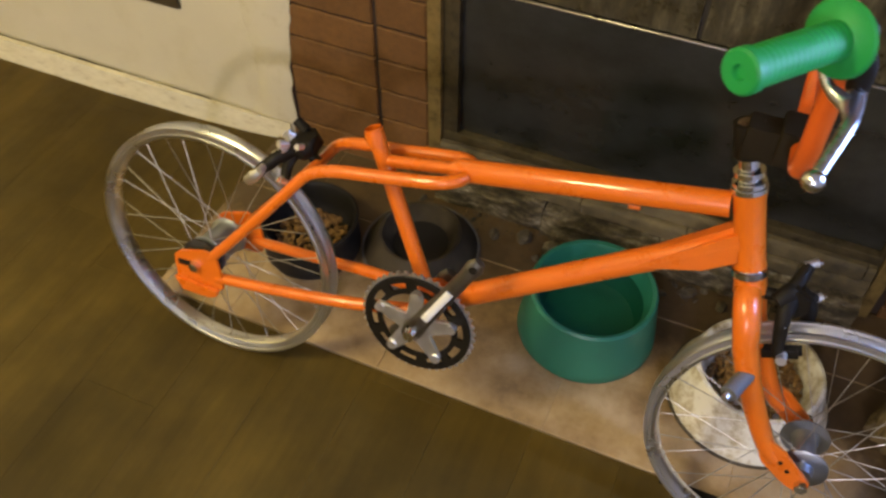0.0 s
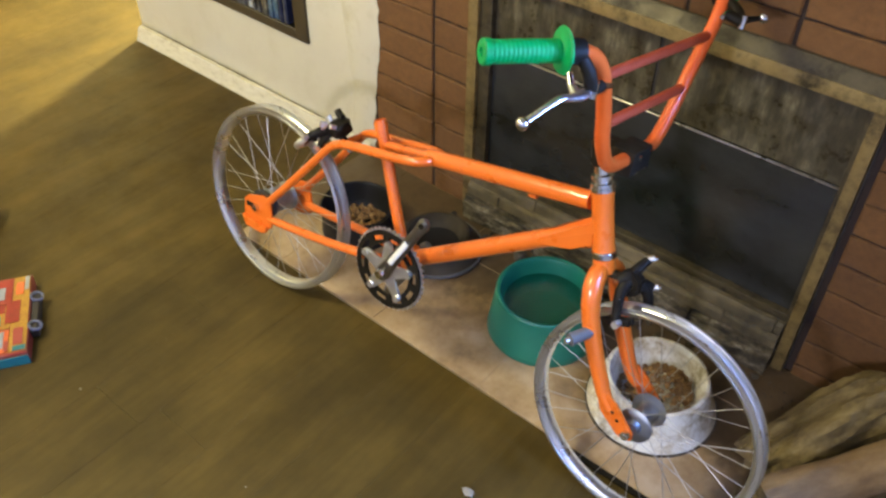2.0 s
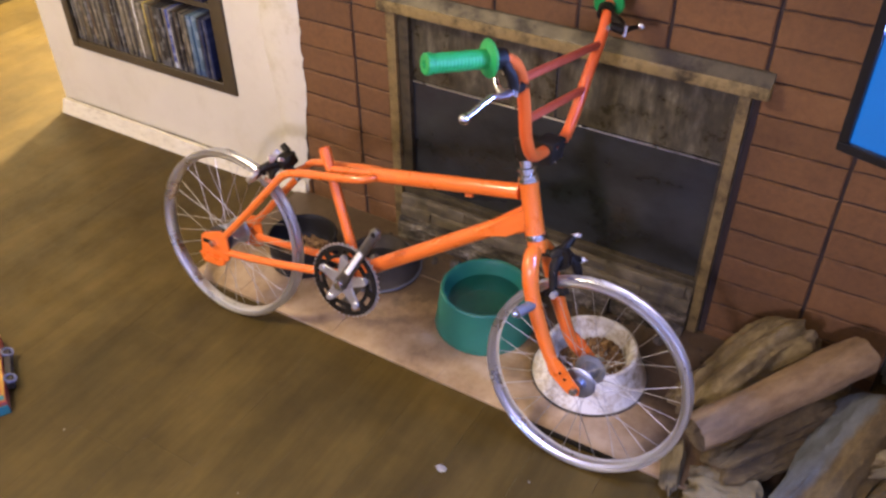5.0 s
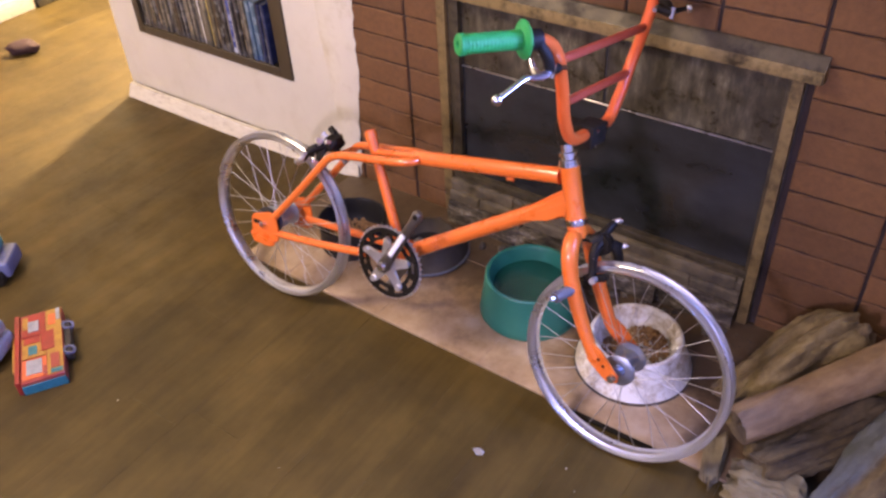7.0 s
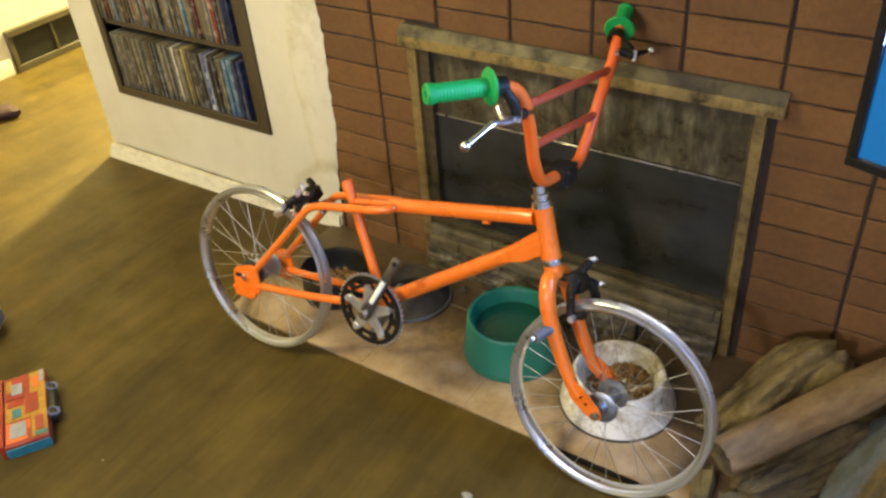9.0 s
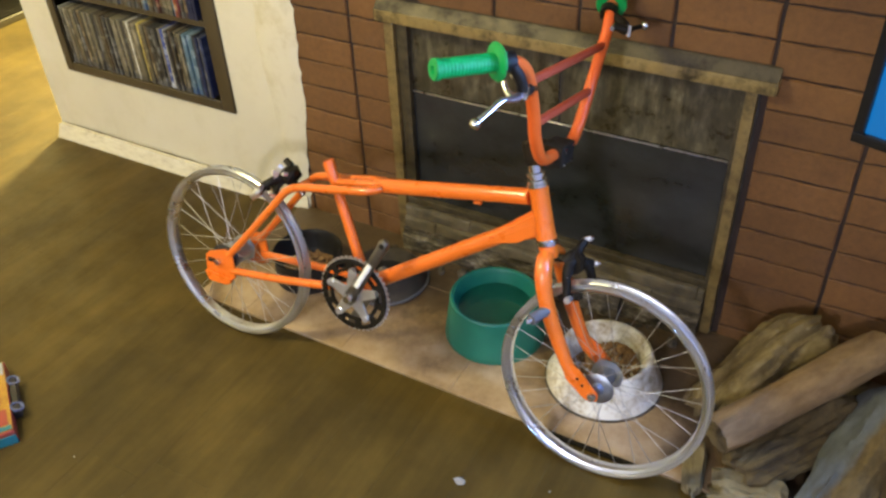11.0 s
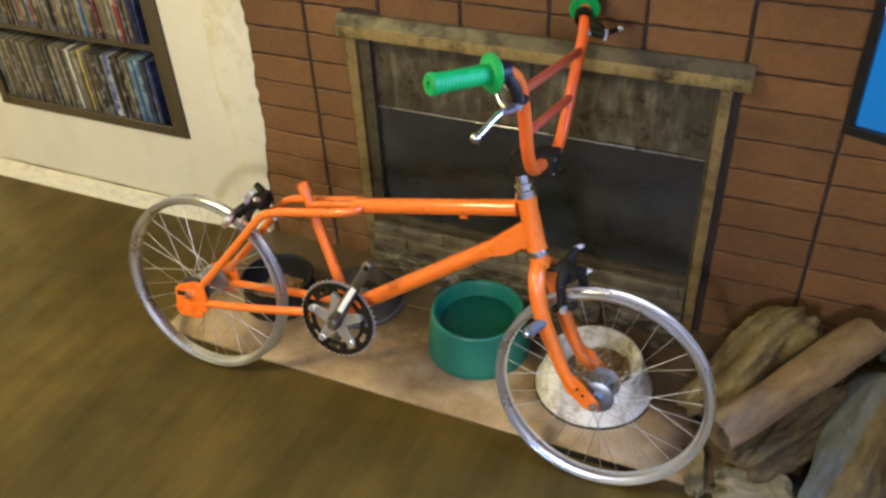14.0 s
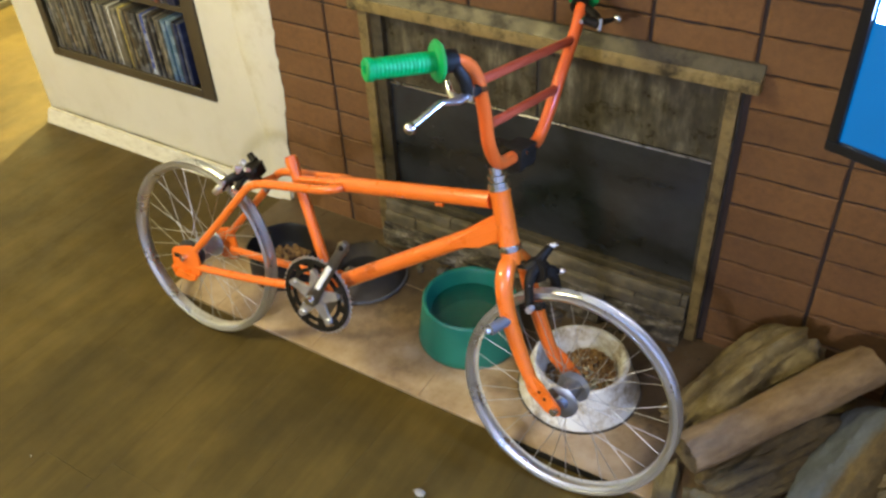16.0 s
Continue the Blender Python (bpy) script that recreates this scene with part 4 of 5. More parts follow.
for x in (-0.06, 0.06):
    for y in (-0.056, 0.056):
        part("wheel", lathe([(0.0, -0.01), (0.022, -0.01), (0.025, -0.006), (0.025, 0.006), (0.022, 0.01), (0.0, 0.01)], 24), "black", ttoy, "", pose(x, y, 0.025, 90, 0, 0))
part("bumper", box((-0.112, -0.046, 0.02), (-0.1005, 0.046, 0.05), 0.004, 2), "black", ttoy, "black bumper")
part("hatch", box((0.0, -0.03, 0.1155), (0.05, 0.03, 0.124), 0.003, 2), "black", ttoy, "black roof hatch")
ptoy = thing("toy_truck", "pale lavender-grey plastic toy truck lying on the floor", "toy", pose(-0.53, -1.13, 0, 0, 0, 25))
part("body", box((-0.1, -0.055, 0.012), (0.1, 0.055, 0.062), 0.018, 4), "palegrey", ptoy)
part("cab", box((0.02, -0.05, 0.0625), (0.095, 0.05, 0.1), 0.016, 4), "palegrey", ptoy)
for x in (-0.06, 0.06):
    for y in (-0.06, 0.06):
        part("wheel", lathe([(0.0, -0.008), (0.02, -0.008), (0.022, -0.005), (0.022, 0.005), (0.02, 0.008), (0.0, 0.008)], 24), "slate", ptoy, "", pose(x, y, 0.022, 90, 0, 0))
solid("cloth_toy", lump(0.055, 8, 0.35, (1.15, 0.75, 0.5)), "maroon_cloth", "dark maroon cloth lump lying on the floor", "toy", m=pose(-1.975, -0.022, 0.024, 0, 0, 50))
solid("plush_toy", lump(0.075, 9, 0.35, (1.0, 0.8, 0.6)), "orangetoy", "orange plush toy lying on the floor", "toy", m=pose(-2.08, -0.14, 0.04))

# ---------------------------------------------------------------- television
tv = thing("television", "flat black television showing a blue picture, on a wall bracket", "television", pose(1.211, -0.327, 0.766, 0, 0, -17))
TW, TH, B = 0.75, 0.45, 0.017
part("back_shell", box((0.004, 0.0215, 0.004), (TW - 0.004, 0.06, TH - 0.004), 0.012, 3), "bezel", tv)
for lo, hi in (((0, 0, 0), (TW, 0.021, B)), ((0, 0, TH - B), (TW, 0.021, TH)), ((0, 0, B + 0.0003), (B, 0.021, TH - B - 0.0003)), ((TW - B, 0, B + 0.0003), (TW, 0.021, TH - B - 0.0003))):
    part("bezel", box(lo, hi, 0.003, 2), "bezel", tv, "glossy black bezel")
part("screen", box((B + 0.0004, 0.008, B + 0.0004), (TW - B - 0.0004, 0.012, TH - B - 0.0004)), "screen", tv, "lit blue screen", smooth=False)
part("picture_panel", box((B + 0.004, 0.0055, 0.2), (TW - B - 0.05, 0.0075, TH - B - 0.03)), "screen_white", tv, "bright white picture area", smooth=False)
part("bracket", box((0.35, 0.0605, 0.2), (0.4, 0.5, 0.24), 0.004), "black_iron", tv, "black wall bracket")

# ---------------------------------------------------------------- bicycle
# local axes: x forwards, y away from the chain side, z up in the bicycle's own plane
LEAN_TO_WALL = 12.7
bike = thing("bicycle", "bright orange bicycle, bare rims, green grips, seatless, leaning on wall", "bicycle", pose(0, -0.525, 0.003, -LEAN_TO_WALL, 0, 0))
R, RA, FA = 0.217, (-0.045, 0.217), (0.903, 0.217)


def P3(x, l, h):
    return Vector((x, -l, h))


frame_part = part("top_tube", tube([P3(0.246, 0, 0.4765), P3(0.346, 0, 0.496), P3(0.352, 0, 0.4972), P3(0.36, 0, 0.4985), P3(0.7, 0, 0.564)], [0.0092, 0.0092, 0.013, 0.0163, 0.0163], 24), "orange", bike)
part("cable_guide", tube([P3(0.585, 0, 0.522), P3(0.6, 0, 0.5245)], 0.005, 10), "orange", frame_part)
part("seat_tube", tube([P3(0.2275, 0, 0.523), P3(0.3355, 0, 0.262)], 0.0118, 24, caps=False), "orange", bike)
part("seat_clamp", lathe([(0.012, -0.009), (0.0138, -0.009), (0.0138, 0.009), (0.012, 0.009)], 24, closed=True), "orange", bike, "", Matrix.Translation(P3(0.232, 0, 0.511)) @ pose(0, 0, 0, 0, -22.5, 0))
part("down_tube", tube([P3(0.352, 0, 0.262), P3(0.54, 0, 0.3915), P3(0.728, 0, 0.521)], 0.017, 24), "orange", bike)
part("gusset", prism([(0.61, 0.431), (0.69, 0.4775), (0.739, 0.491), (0.725, 0.551), (0.61, 0.4535)], -0.0166, 0.0166, 0.008), "orange", bike)
HB, HT = P3(0.7452, 0, 0.4895), P3(0.714, 0, 0.59)
hd = (HT - HB).normalized()
part("head_tube", tube([HB, HB.lerp(HT, 0.1), HB.lerp(HT, 0.9), HT], [0.0205, 0.019, 0.019, 0.0205], 28), "orange", bike)
part("bottom_bracket", tube([P3(0.338, 0.036, 0.25), P3(0.338, -0.036, 0.25)], 0.023, 28), "orange", bike)
for s in (1, -1):
    stay = smooth_path([P3(-0.018, 0.056 * s, 0.238), P3(0.05, 0.054 * s, 0.32), P3(0.12, 0.051 * s, 0.408), P3(0.152, 0.047 * s, 0.447), P3(0.19, 0.042 * s, 0.463), P3(0.26, 0.039 * s, 0.476), P3(0.335, 0.037 * s, 0.491), P3(0.362, 0.028 * s, 0.497), P3(0.372, 0.014 * s, 0.499)], 6)
    part("seat_stay", tube(stay, [0.0088] * 3 + [0.0095] * 4, 16), "orange", bike)
    part("chain_stay", tube(smooth_path([P3(-0.01, 0.056 * s, 0.2), P3(0.1, 0.05 * s, 0.214), P3(0.21, 0.042 * s, 0.231), P3(0.315, 0.026 * s, 0.248)], 6), [0.009, 0.0095, 0.0105], 16), "orange", bike)
    drop = part("dropout", prism([(-0.086, 0.224), (-0.074, 0.236), (-0.026, 0.253), (-0.006, 0.246), (0.003, 0.214), (0.004, 0.186), (-0.006, 0.176), (-0.07, 0.166), (-0.082, 0.172), (-0.084, 0.19)], -0.06 * s - 0.003, -0.06 * s + 0.003, 0.0012), "orange", bike)
    part("axle_slot", tube([P3(-0.078, 0.0632 * s, 0.214), P3(-0.045, 0.0632 * s, 0.217)], 0.0058, 12, flat=0.2), "black", drop)
    part("chain_guard_tab", prism([(-0.084, 0.186), (-0.002, 0.184), (-0.004, 0.172), (-0.02, 0.164), (-0.07, 0.162)], -0.068 * s - 0.004, -0.068 * s + 0.004, 0.0015), "orange", drop)
part("stay_bridge", tube([P3(0.144, 0.048, 0.44), P3(0.144, -0.048, 0.44)], 0.007, 12), "orange", bike)

# headset and stem
for k, (lo, hi, ra) in enumerate(((-0.012, -0.003, 0.0215), (-0.003, 0.0, 0.018))):
    part("lower_headset_cup", tube([HB + hd * lo, HB + hd * hi], ra, 28), "chrome", bike, "chrome headset cup")
head = part("upper_headset_cup", tube([HT, HT + hd * 0.006], 0.0215, 28), "chrome", bike, "chrome headset cup")
for k in range(4):
    part("washer", tube([HT + hd * (0.0065 + 0.007 * k), HT + hd * (0.0125 + 0.007 * k)], 0.0198 - 0.0052 * (k % 2) - 0.0007 * k, 28), "chrome", head, "stacked chrome washer")
ST = HT + hd * 0.036
part("quill", tube([ST - hd * 0.004, ST + hd * 0.05], 0.013, 20), "chrome", head)
CL = P3(0.744, 0, 0.664)
stem = part("stem", tube([ST + hd * 0.008, ST + hd * 0.05], 0.0175, 24), "black", bike, "black clamp stem")
part("stem_arm", box((-0.03, -0.023, -0.02), (0.032, 0.023, 0.02), 0.005, 2), "matteblack", stem, "", Matrix.Translation(P3(0.718, 0, 0.657)))
part("clamp_block", box((-0.021, -0.034, -0.02), (0.021, 0.03, 0.022), 0.006, 2), "matteblack", stem, "", Matrix.Translation(CL))
for y in (-0.018, 0.018):
    for z in (-0.013, 0.013):
        part("bolt", tube([CL + Vector((0.0212, y, z)), CL + Vector((0.0245, y, z))], 0.004, 6), "chrome", stem)


# handlebar
def bar_point(w, v, s, back=0.0):
    return P3(0.748 - 0.049 * v + back, w * s, 0.658 + v)


bar = None
for s in (1, -1):
    near = s == 1
    pts = smooth_path([bar_point(0.0, 0.012, s), bar_point(0.045, 0.012, s), bar_point(0.076 if near else 0.064, 0.015, s), bar_point(0.1 if near else 0.083, 0.03, s), bar_point(0.124 if near else 0.112, 0.066, s), bar_point(0.139 if near else 0.14, 0.111, s), bar_point(0.154 if near else 0.166, 0.147, s), bar_point(0.173 if near else 0.196, 0.181 if near else 0.19, s), bar_point(0.196 if near else 0.216, 0.203 if near else 0.217, s, -0.003), bar_point(0.232 if near else 0.236, 0.215 if near else 0.234, s, -0.008), bar_point(0.26, 0.217 if near else 0.244, s, -0.018 if near else -0.015)], 6)
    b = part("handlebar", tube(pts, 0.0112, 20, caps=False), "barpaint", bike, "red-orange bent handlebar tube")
    bar = bar or b
    d0, d1 = (bar_point(0.255, 0.2175, s, -0.016), bar_point(0.346, 0.211, s, -0.078)) if near else (bar_point(0.246, 0.238, s, -0.012), bar_point(0.318, 0.268, s, -0.03))
    gdir = (d1 - d0).normalized()
    grip = bmesh.new()
    prof = [(0.0, 0.0155), (0.0, 0.0285), (0.0025, 0.0305), (0.005, 0.0285), (0.0065, 0.0165)]
    length = (d1 - d0).length
    k = 0.008
    while k < length - 0.012:
        prof += [(k, 0.0149), (k + 0.0024, 0.0149), (k + 0.003, 0.0153), (k + 0.0054, 0.0153)]
        k += 0.006
    prof += [(length - 0.011, 0.015), (length - 0.01, 0.0168), (length - 0.002, 0.0168), (length, 0.0148)]
    pm = Matrix.Translation(d0) @ gdir.to_track_quat("Z", "Y").to_matrix().to_4x4()
    add_lathe(grip, [(0.012, 0.0)] + [(rr, zz) for zz, rr in prof] + [(0.006, length), (0.005, length - 0.004), (0.0, length - 0.004)], 32, pm)
    part("grip", grip, "grip", bike, "bright green ribbed rubber grip with flange")
    # brake lever: clamp, body and silver blade
    c0 = bar_point(0.238 if near else 0.226, 0.2155 if near else 0.2275, s, -0.0095)
    turn = gdir.to_track_quat("Z", "Y").to_matrix().to_4x4()
    lever = part("brake_lever", lathe([(0.0115, -0.01), (0.0165, -0.01), (0.017, 0.0), (0.0165, 0.01), (0.0115, 0.01)], 24, Matrix.Translation(c0) @ turn, closed=True), "black", bike, "silver brake lever in a black clamp")
    # the far lever is turned higher than the near one
    pivot, elbow, mid, tip = (P3(0.75, 0.214, 0.8255), P3(0.7485, 0.24, 0.821), P3(0.745, 0.289, 0.826), P3(0.7315, 0.337, 0.801)) if s == 1 else (P3(0.777, -0.2, 0.862), P3(0.786, -0.212, 0.866), P3(0.795, -0.223, 0.869), P3(0.802, -0.23, 0.871))
    part("lever_body", tube(smooth_path([c0 + Vector((0.01, 0, -0.004)), c0.lerp(pivot, 0.55) + Vector((0.008, 0, 0)), pivot], 4), [0.0085, 0.0095, 0.0095], 12), "black", lever)
    inner = P3(0.752, 0.192 * s, 0.826 if s == 1 else 0.868)
    part("lever_hinge", tube([inner, pivot], [0.0085, 0.0095], 12), "black", lever)
    part("pivot_bolt", tube([pivot + Vector((0.004, 0, -0.01)), pivot + Vector((0.004, 0, 0.011))], 0.0055, 12), "chrome", lever)
    part("lever_blade", tube(smooth_path([pivot + Vector((0.002, 0.004, 0.002)), pivot.lerp(elbow, 0.5), elbow, elbow.lerp(mid, 0.5), mid, tip], 6), [0.006, 0.0085, 0.0092, 0.0074, 0.0056, 0.0048] if near else [0.004, 0.006, 0.0055, 0.005, 0.0045, 0.004], 14, flat=0.6), "rim_alloy" if near else "black", lever, "silver lever blade" if near else "black lever end")
    bm = bmesh.new()
    bmesh.ops.create_uvsphere(bm, u_segments=16, v_segments=10, radius=0.0086, matrix=Matrix.Translation(tip))
    part("lever_ball", bm, "chrome", lever)
    if near:
        part("lever_tail", tube(smooth_path([P3(0.719, 0.222, 0.838), P3(0.729, 0.229, 0.826), P3(0.744, 0.236, 0.8195)], 4), [0.0042, 0.0052, 0.0075], 10), "rim_alloy", lever, "silver lever tail")
        part("clamp_bolt", tube([P3(0.738, 0.208, 0.842), P3(0.728, 0.215, 0.85)], 0.0045, 8), "bright", lever)
    part("adjuster", tube([inner, inner + Vector((0.004, 0.02 * s, -0.002))], [0.0055, 0.0042], 10), "chrome", lever)
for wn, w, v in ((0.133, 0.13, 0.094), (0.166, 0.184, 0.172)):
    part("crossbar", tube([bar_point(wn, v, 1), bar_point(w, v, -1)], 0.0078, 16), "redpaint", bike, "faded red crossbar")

# fork
fork = part("fork_crown", tube([HB - hd * 0.012, HB - hd * 0.038], [0.0185, 0.0205], 24), "orange", bike)
for s in (1, -1):
    leg = smooth_path([P3(0.7525, 0.004 * s, 0.458), P3(0.757, 0.026 * s, 0.452), P3(0.764, 0.043 * s, 0.432), P3(0.776, 0.049 * s, 0.392), P3(0.8, 0.05 * s, 0.336), P3(0.84, 0.05 * s, 0.262), P3(0.862, 0.051 * s, 0.238)], 6)
    lg = part("fork_leg", tube(leg, [0.016, 0.0172, 0.017, 0.016, 0.015, 0.013, 0.011], 20), "orange", fork)
    part("fork_dropout", prism([(0.832, 0.258), (0.848, 0.272), (0.868, 0.262), (0.912, 0.222), (0.914, 0.208), (0.9, 0.2), (0.884, 0.205), (0.846, 0.232)], -0.056 * s - 0.0032, -0.056 * s + 0.0032, 0.001), "orange", fork)
    for x, h in ((0.868, 0.243), (0.88, 0.232)):
        part("dropout_hole", tube([P3(x, 0.0594 * s, h), P3(x, 0.0605 * s, h)], 0.0032, 10), "black", fork)

# wheels


def wheel(name, cx, cz, half_hub, seed, nut, core=0.0165):
    axis = pose(cx, 0, cz, 90, 0, 0)
    rim = part(name, lathe([(0.1985, -0.0065), (0.2005, -0.011), (0.206, -0.0135), (0.2075, -0.0115), (0.2105, -0.0115), (0.212, -0.0142), (0.2165, -0.0142), (0.217, -0.0125), (0.2165, -0.0112), (0.209, -0.0102), (0.205, -0.006), (0.2045, 0.006), (0.209, 0.0102), (0.2165, 0.0112), (0.217, 0.0125), (0.2165, 0.0142), (0.212, 0.0142), (0.2105, 0.0115), (0.2075, 0.0115), (0.206, 0.0135), (0.2005, 0.011), (0.1985, 0.0065)], 128, closed=True), "rim_alloy", bike, "bare silver alloy rim without tyre", axis)
    hub = part("hub", lathe([(0.0, -half_hub), (0.012, -half_hub), (0.014, -0.032), (0.031, -0.0315), (0.033, -0.03), (0.033, -0.0275), (core + 0.0035, -0.026), (core, -0.018), (core, 0.018), (core + 0.0035, 0.026), (0.033, 0.0275), (0.033, 0.03), (0.031, 0.0315), (0.014, 0.032), (0.012, half_hub), (0.0, half_hub)], 36), "hubmetal", rim, "dull blue-grey hub shell" if core > 0.02 else "dull silver hub with high flanges")
    for s in (-1, 1):
        part("axle", tube([(0, 0, s * half_hub), (0, 0, s * (half_hub + 0.026))], 0.0047, 12), "chrome", rim)
        part("axle_nut", tube([(0, 0, s * nut), (0, 0, s * (nut + 0.009))], 0.0088, 6), "chrome", rim)
    n = 32
    base = {}
    for side in (-1, 1):
        for way in (-1, 1):
            b = 2 * math.pi * (3.2 * way) / n
            base[side, way] = mesh_of(tube([(0.03 * math.cos(b), 0.03 * math.sin(b), 0.0288 * side), (0.2, 0, 0.002 * side)], 0.00068, 6), "spoke", "spoke")
    for k in range(n):
        side, way = (-1, 1)[k % 2], (-1, 1)[(k // 2) % 2]
        part("spoke", base[side, way], "spoke", rim, "", pose(0, 0, 0, 0, 0, 360 * k / n + seed))
    part("valve_hole", tube([(0.196, 0.012, 0), (0.199, 0.012, 0)], 0.004, 10), "black", rim)
    return rim


wheel("rear_wheel", RA[0], RA[1], 0.046, 3.0, 0.0625, 0.028)
wheel("front_wheel", FA[0], FA[1], 0.044, 7.0, 0.06)
part("freewheel", lathe([(0.017, -0.008), (0.03, -0.006), (0.03, -0.003), (0.036, -0.002), (0.036, 0.002), (0.03, 0.003), (0.017, 0.006)], 32, pose(RA[0], -0.043, RA[1], 90, 0, 0), closed=True), "black_iron", bike, "dark freewheel cog")

# cranks and chainring
CR = (0.338, 0.25)
bm = bmesh.new()
SEG = 176
rows = []
for f in (-0.0018, 0.0018):
    ro, ri = [], []
    for k in range(SEG):
        a = 2 * math.pi * k / SEG
        rad = 0.0905 if k % 4 in (0, 1) else 0.0862
        ro.append(bm.verts.new((rad * math.cos(a), rad * math.sin(a), f)))
        ri.append(bm.verts.new((0.081 * math.cos(a), 0.081 * math.sin(a), f)))
    rows.append((ro, ri))
for k in range(SEG):
    j = (k + 1) % SEG
    (o0, i0), (o1, i1) = rows
    bm.faces.new((o0[k], o0[j], i0[j], i0[k]))
    bm.faces.new((o1[k], i1[k], i1[j], o1[j]))
    bm.faces.new((o0[k], o1[k], o1[j], o0[j]))
    bm.faces.new((i0[k], i0[j], i1[j], i1[k]))
ringm = pose(CR[0], -0.048, CR[1], 90, 0, 0)
chainring = part("chainring", bm, "alloy", bike, "black chainring with silver teeth and a silver five-arm spider", ringm)
# black guard ring with slots


def slotted_disc(r_in, r_a, r_b, r_out, slots, half, z0, z1):
    bm = bmesh.new()
    n = 160

    def cut(k):
        return (k * slots / n) % 1 < half
    lay = []
    for z in (z0, z1):
        lay.append([[bm.verts.new((rr * math.cos(2 * math.pi * k / n), rr * math.sin(2 * math.pi * k / n), z)) for k in range(n)] for rr in (r_in, r_a, r_b, r_out)])
    for k in range(n):
        j = (k + 1) % n
        for band in range(3):
            if band == 1 and cut(k):
                bm.faces.new((lay[0][1][k], lay[0][1][j], lay[1][1][j], lay[1][1][k]))
                bm.faces.new((lay[0][2][k], lay[0][2][j], lay[1][2][j], lay[1][2][k]))
                for e in (k, j):
                    if cut(k) and not cut((k - 1) % n if e == k else j):
                        bm.faces.new((lay[0][1][e], lay[0][2][e], lay[1][2][e], lay[1][1][e]))
                continue
            for z in (0, 1):
                bm.faces.new((lay[z][band][k], lay[z][band][j], lay[z][band + 1][j], lay[z][band + 1][k]))
        bm.faces.new((lay[0][0][k], lay[0][0][j], lay[1][0][j], lay[1][0][k]))
        bm.faces.new((lay[0][3][k], lay[0][3][j], lay[1][3][j], lay[1][3][k]))
    return bm


part("guard_ring", slotted_disc(0.056, 0.064, 0.0745, 0.0845, 10, 0.62, 0.0022, 0.0062), "black", chainring, "black slotted guard ring")
for k in range(5):
    a = 72 * k + 20
    arm = prism([(0.012, -0.017), (0.03, -0.0125), (0.06, -0.0095), (0.067, 0.0), (0.06, 0.0095), (0.03, 0.0125), (0.012, 0.017)], -0.003, 0.003, 0.001)
    part("spider_arm", arm, "alloy", chainring, "", pose(0, 0, 0.009, 0, 0, a) @ pose(0, 0, 0, 90, 0, 0))
    part("ring_bolt", tube([(0.06 * math.cos(radians(a)), 0.06 * math.sin(radians(a)), 0.0065), (0.06 * math.cos(radians(a)), 0.06 * math.sin(radians(a)), 0.0155)], 0.0074, 14), "bright", chainring)
part("spider_hub", tube([(0, 0, -0.004), (0, 0, 0.013)], 0.018, 24), "alloy", chainring)
cdir = Vector((0.083, 0, 0.156)).normalized()
for s, sign in ((1, 1), (-1, -1)):
    c = P3(CR[0], 0.066 * s, CR[1])
    crank = part("crank_arm", tube([c - cdir * 0.016 * sign, c, c + cdir * 0.03 * sign, c + cdir * 0.15 * sign, c + cdir * 0.17 * sign, c + cdir * 0.182 * sign], [0.012, 0.0165, 0.0135, 0.011, 0.0135, 0.008], 16, flat=0.62), "steel", bike, "bare silver crank arm without pedal")
    part("crank_bolt", tube([c + P3(0, 0.009 * s, 0), c + P3(0, 0.018 * s, 0)], [0.011, 0.0085], 16), "chrome", crank)
    part("pedal_hole", tube([c + cdir * 0.17 * sign + P3(0, 0.0081 * s, 0), c + cdir * 0.17 * sign + P3(0, 0.0092 * s, 0)], 0.006, 14), "black", crank)
    if s == 1:
        part("worn_stripe", tube([c + cdir * 0.04 + P3(0, 0.0085, 0), c + cdir * 0.11 + P3(0, 0.0072, 0)], 0.0062, 10, flat=0.35), "paper", crank, "pale inlaid stripe")

# caliper brakes


def cable_end(root, at, way):
    part("cable_bolt", tube([at - way * 0.007, at + way * 0.009], 0.0055, 8), "bright", root)
    part("cable_nut", tube([at + way * 0.0095, at + way * 0.0135], 0.0038, 6), "chrome", root)


def brake_shoe_set(root, at, out, along, length, holder="black"):
    """A pad in its holder with the bolt that carries it; out: away from the rim."""
    turn = Matrix((along, out, along.cross(out))).transposed().to_4x4()
    part("brake_pad", box((-length / 2, -0.012, -0.0058), (length / 2, -0.002, 0.0058), 0.002, 2), "black", root, "black rubber brake pad", Matrix.Translation(at) @ turn)
    part("pad_holder", box((-length / 2 - 0.002, -0.0019, -0.0068), (length / 2 - 0.004, 0.003, 0.0068), 0.0014, 2), holder, root, "pad holder", Matrix.Translation(at) @ turn)
    part("pad_bolt", tube([at + out * 0.003, at + out * 0.017], 0.0068, 10), "bright", root)


front_brake = part("front_brake", tube([P3(0.768, 0, 0.455), P3(0.806, 0, 0.46)], 0.008, 14), "black", bike, "black side-pull caliper brake with chrome bolts")
part("brake_body", tube(smooth_path([P3(0.79, 0.012, 0.455), P3(0.802, 0.0, 0.466), P3(0.814, -0.012, 0.462)], 4), [0.011, 0.014, 0.012], 14, flat=0.9), "black", front_brake)
part("body_plate", prism([(0.79, 0.438), (0.796, 0.474), (0.812, 0.482), (0.828, 0.47), (0.83, 0.446), (0.815, 0.432), (0.8, 0.428)], -0.009, 0.011, 0.004), "black", front_brake)
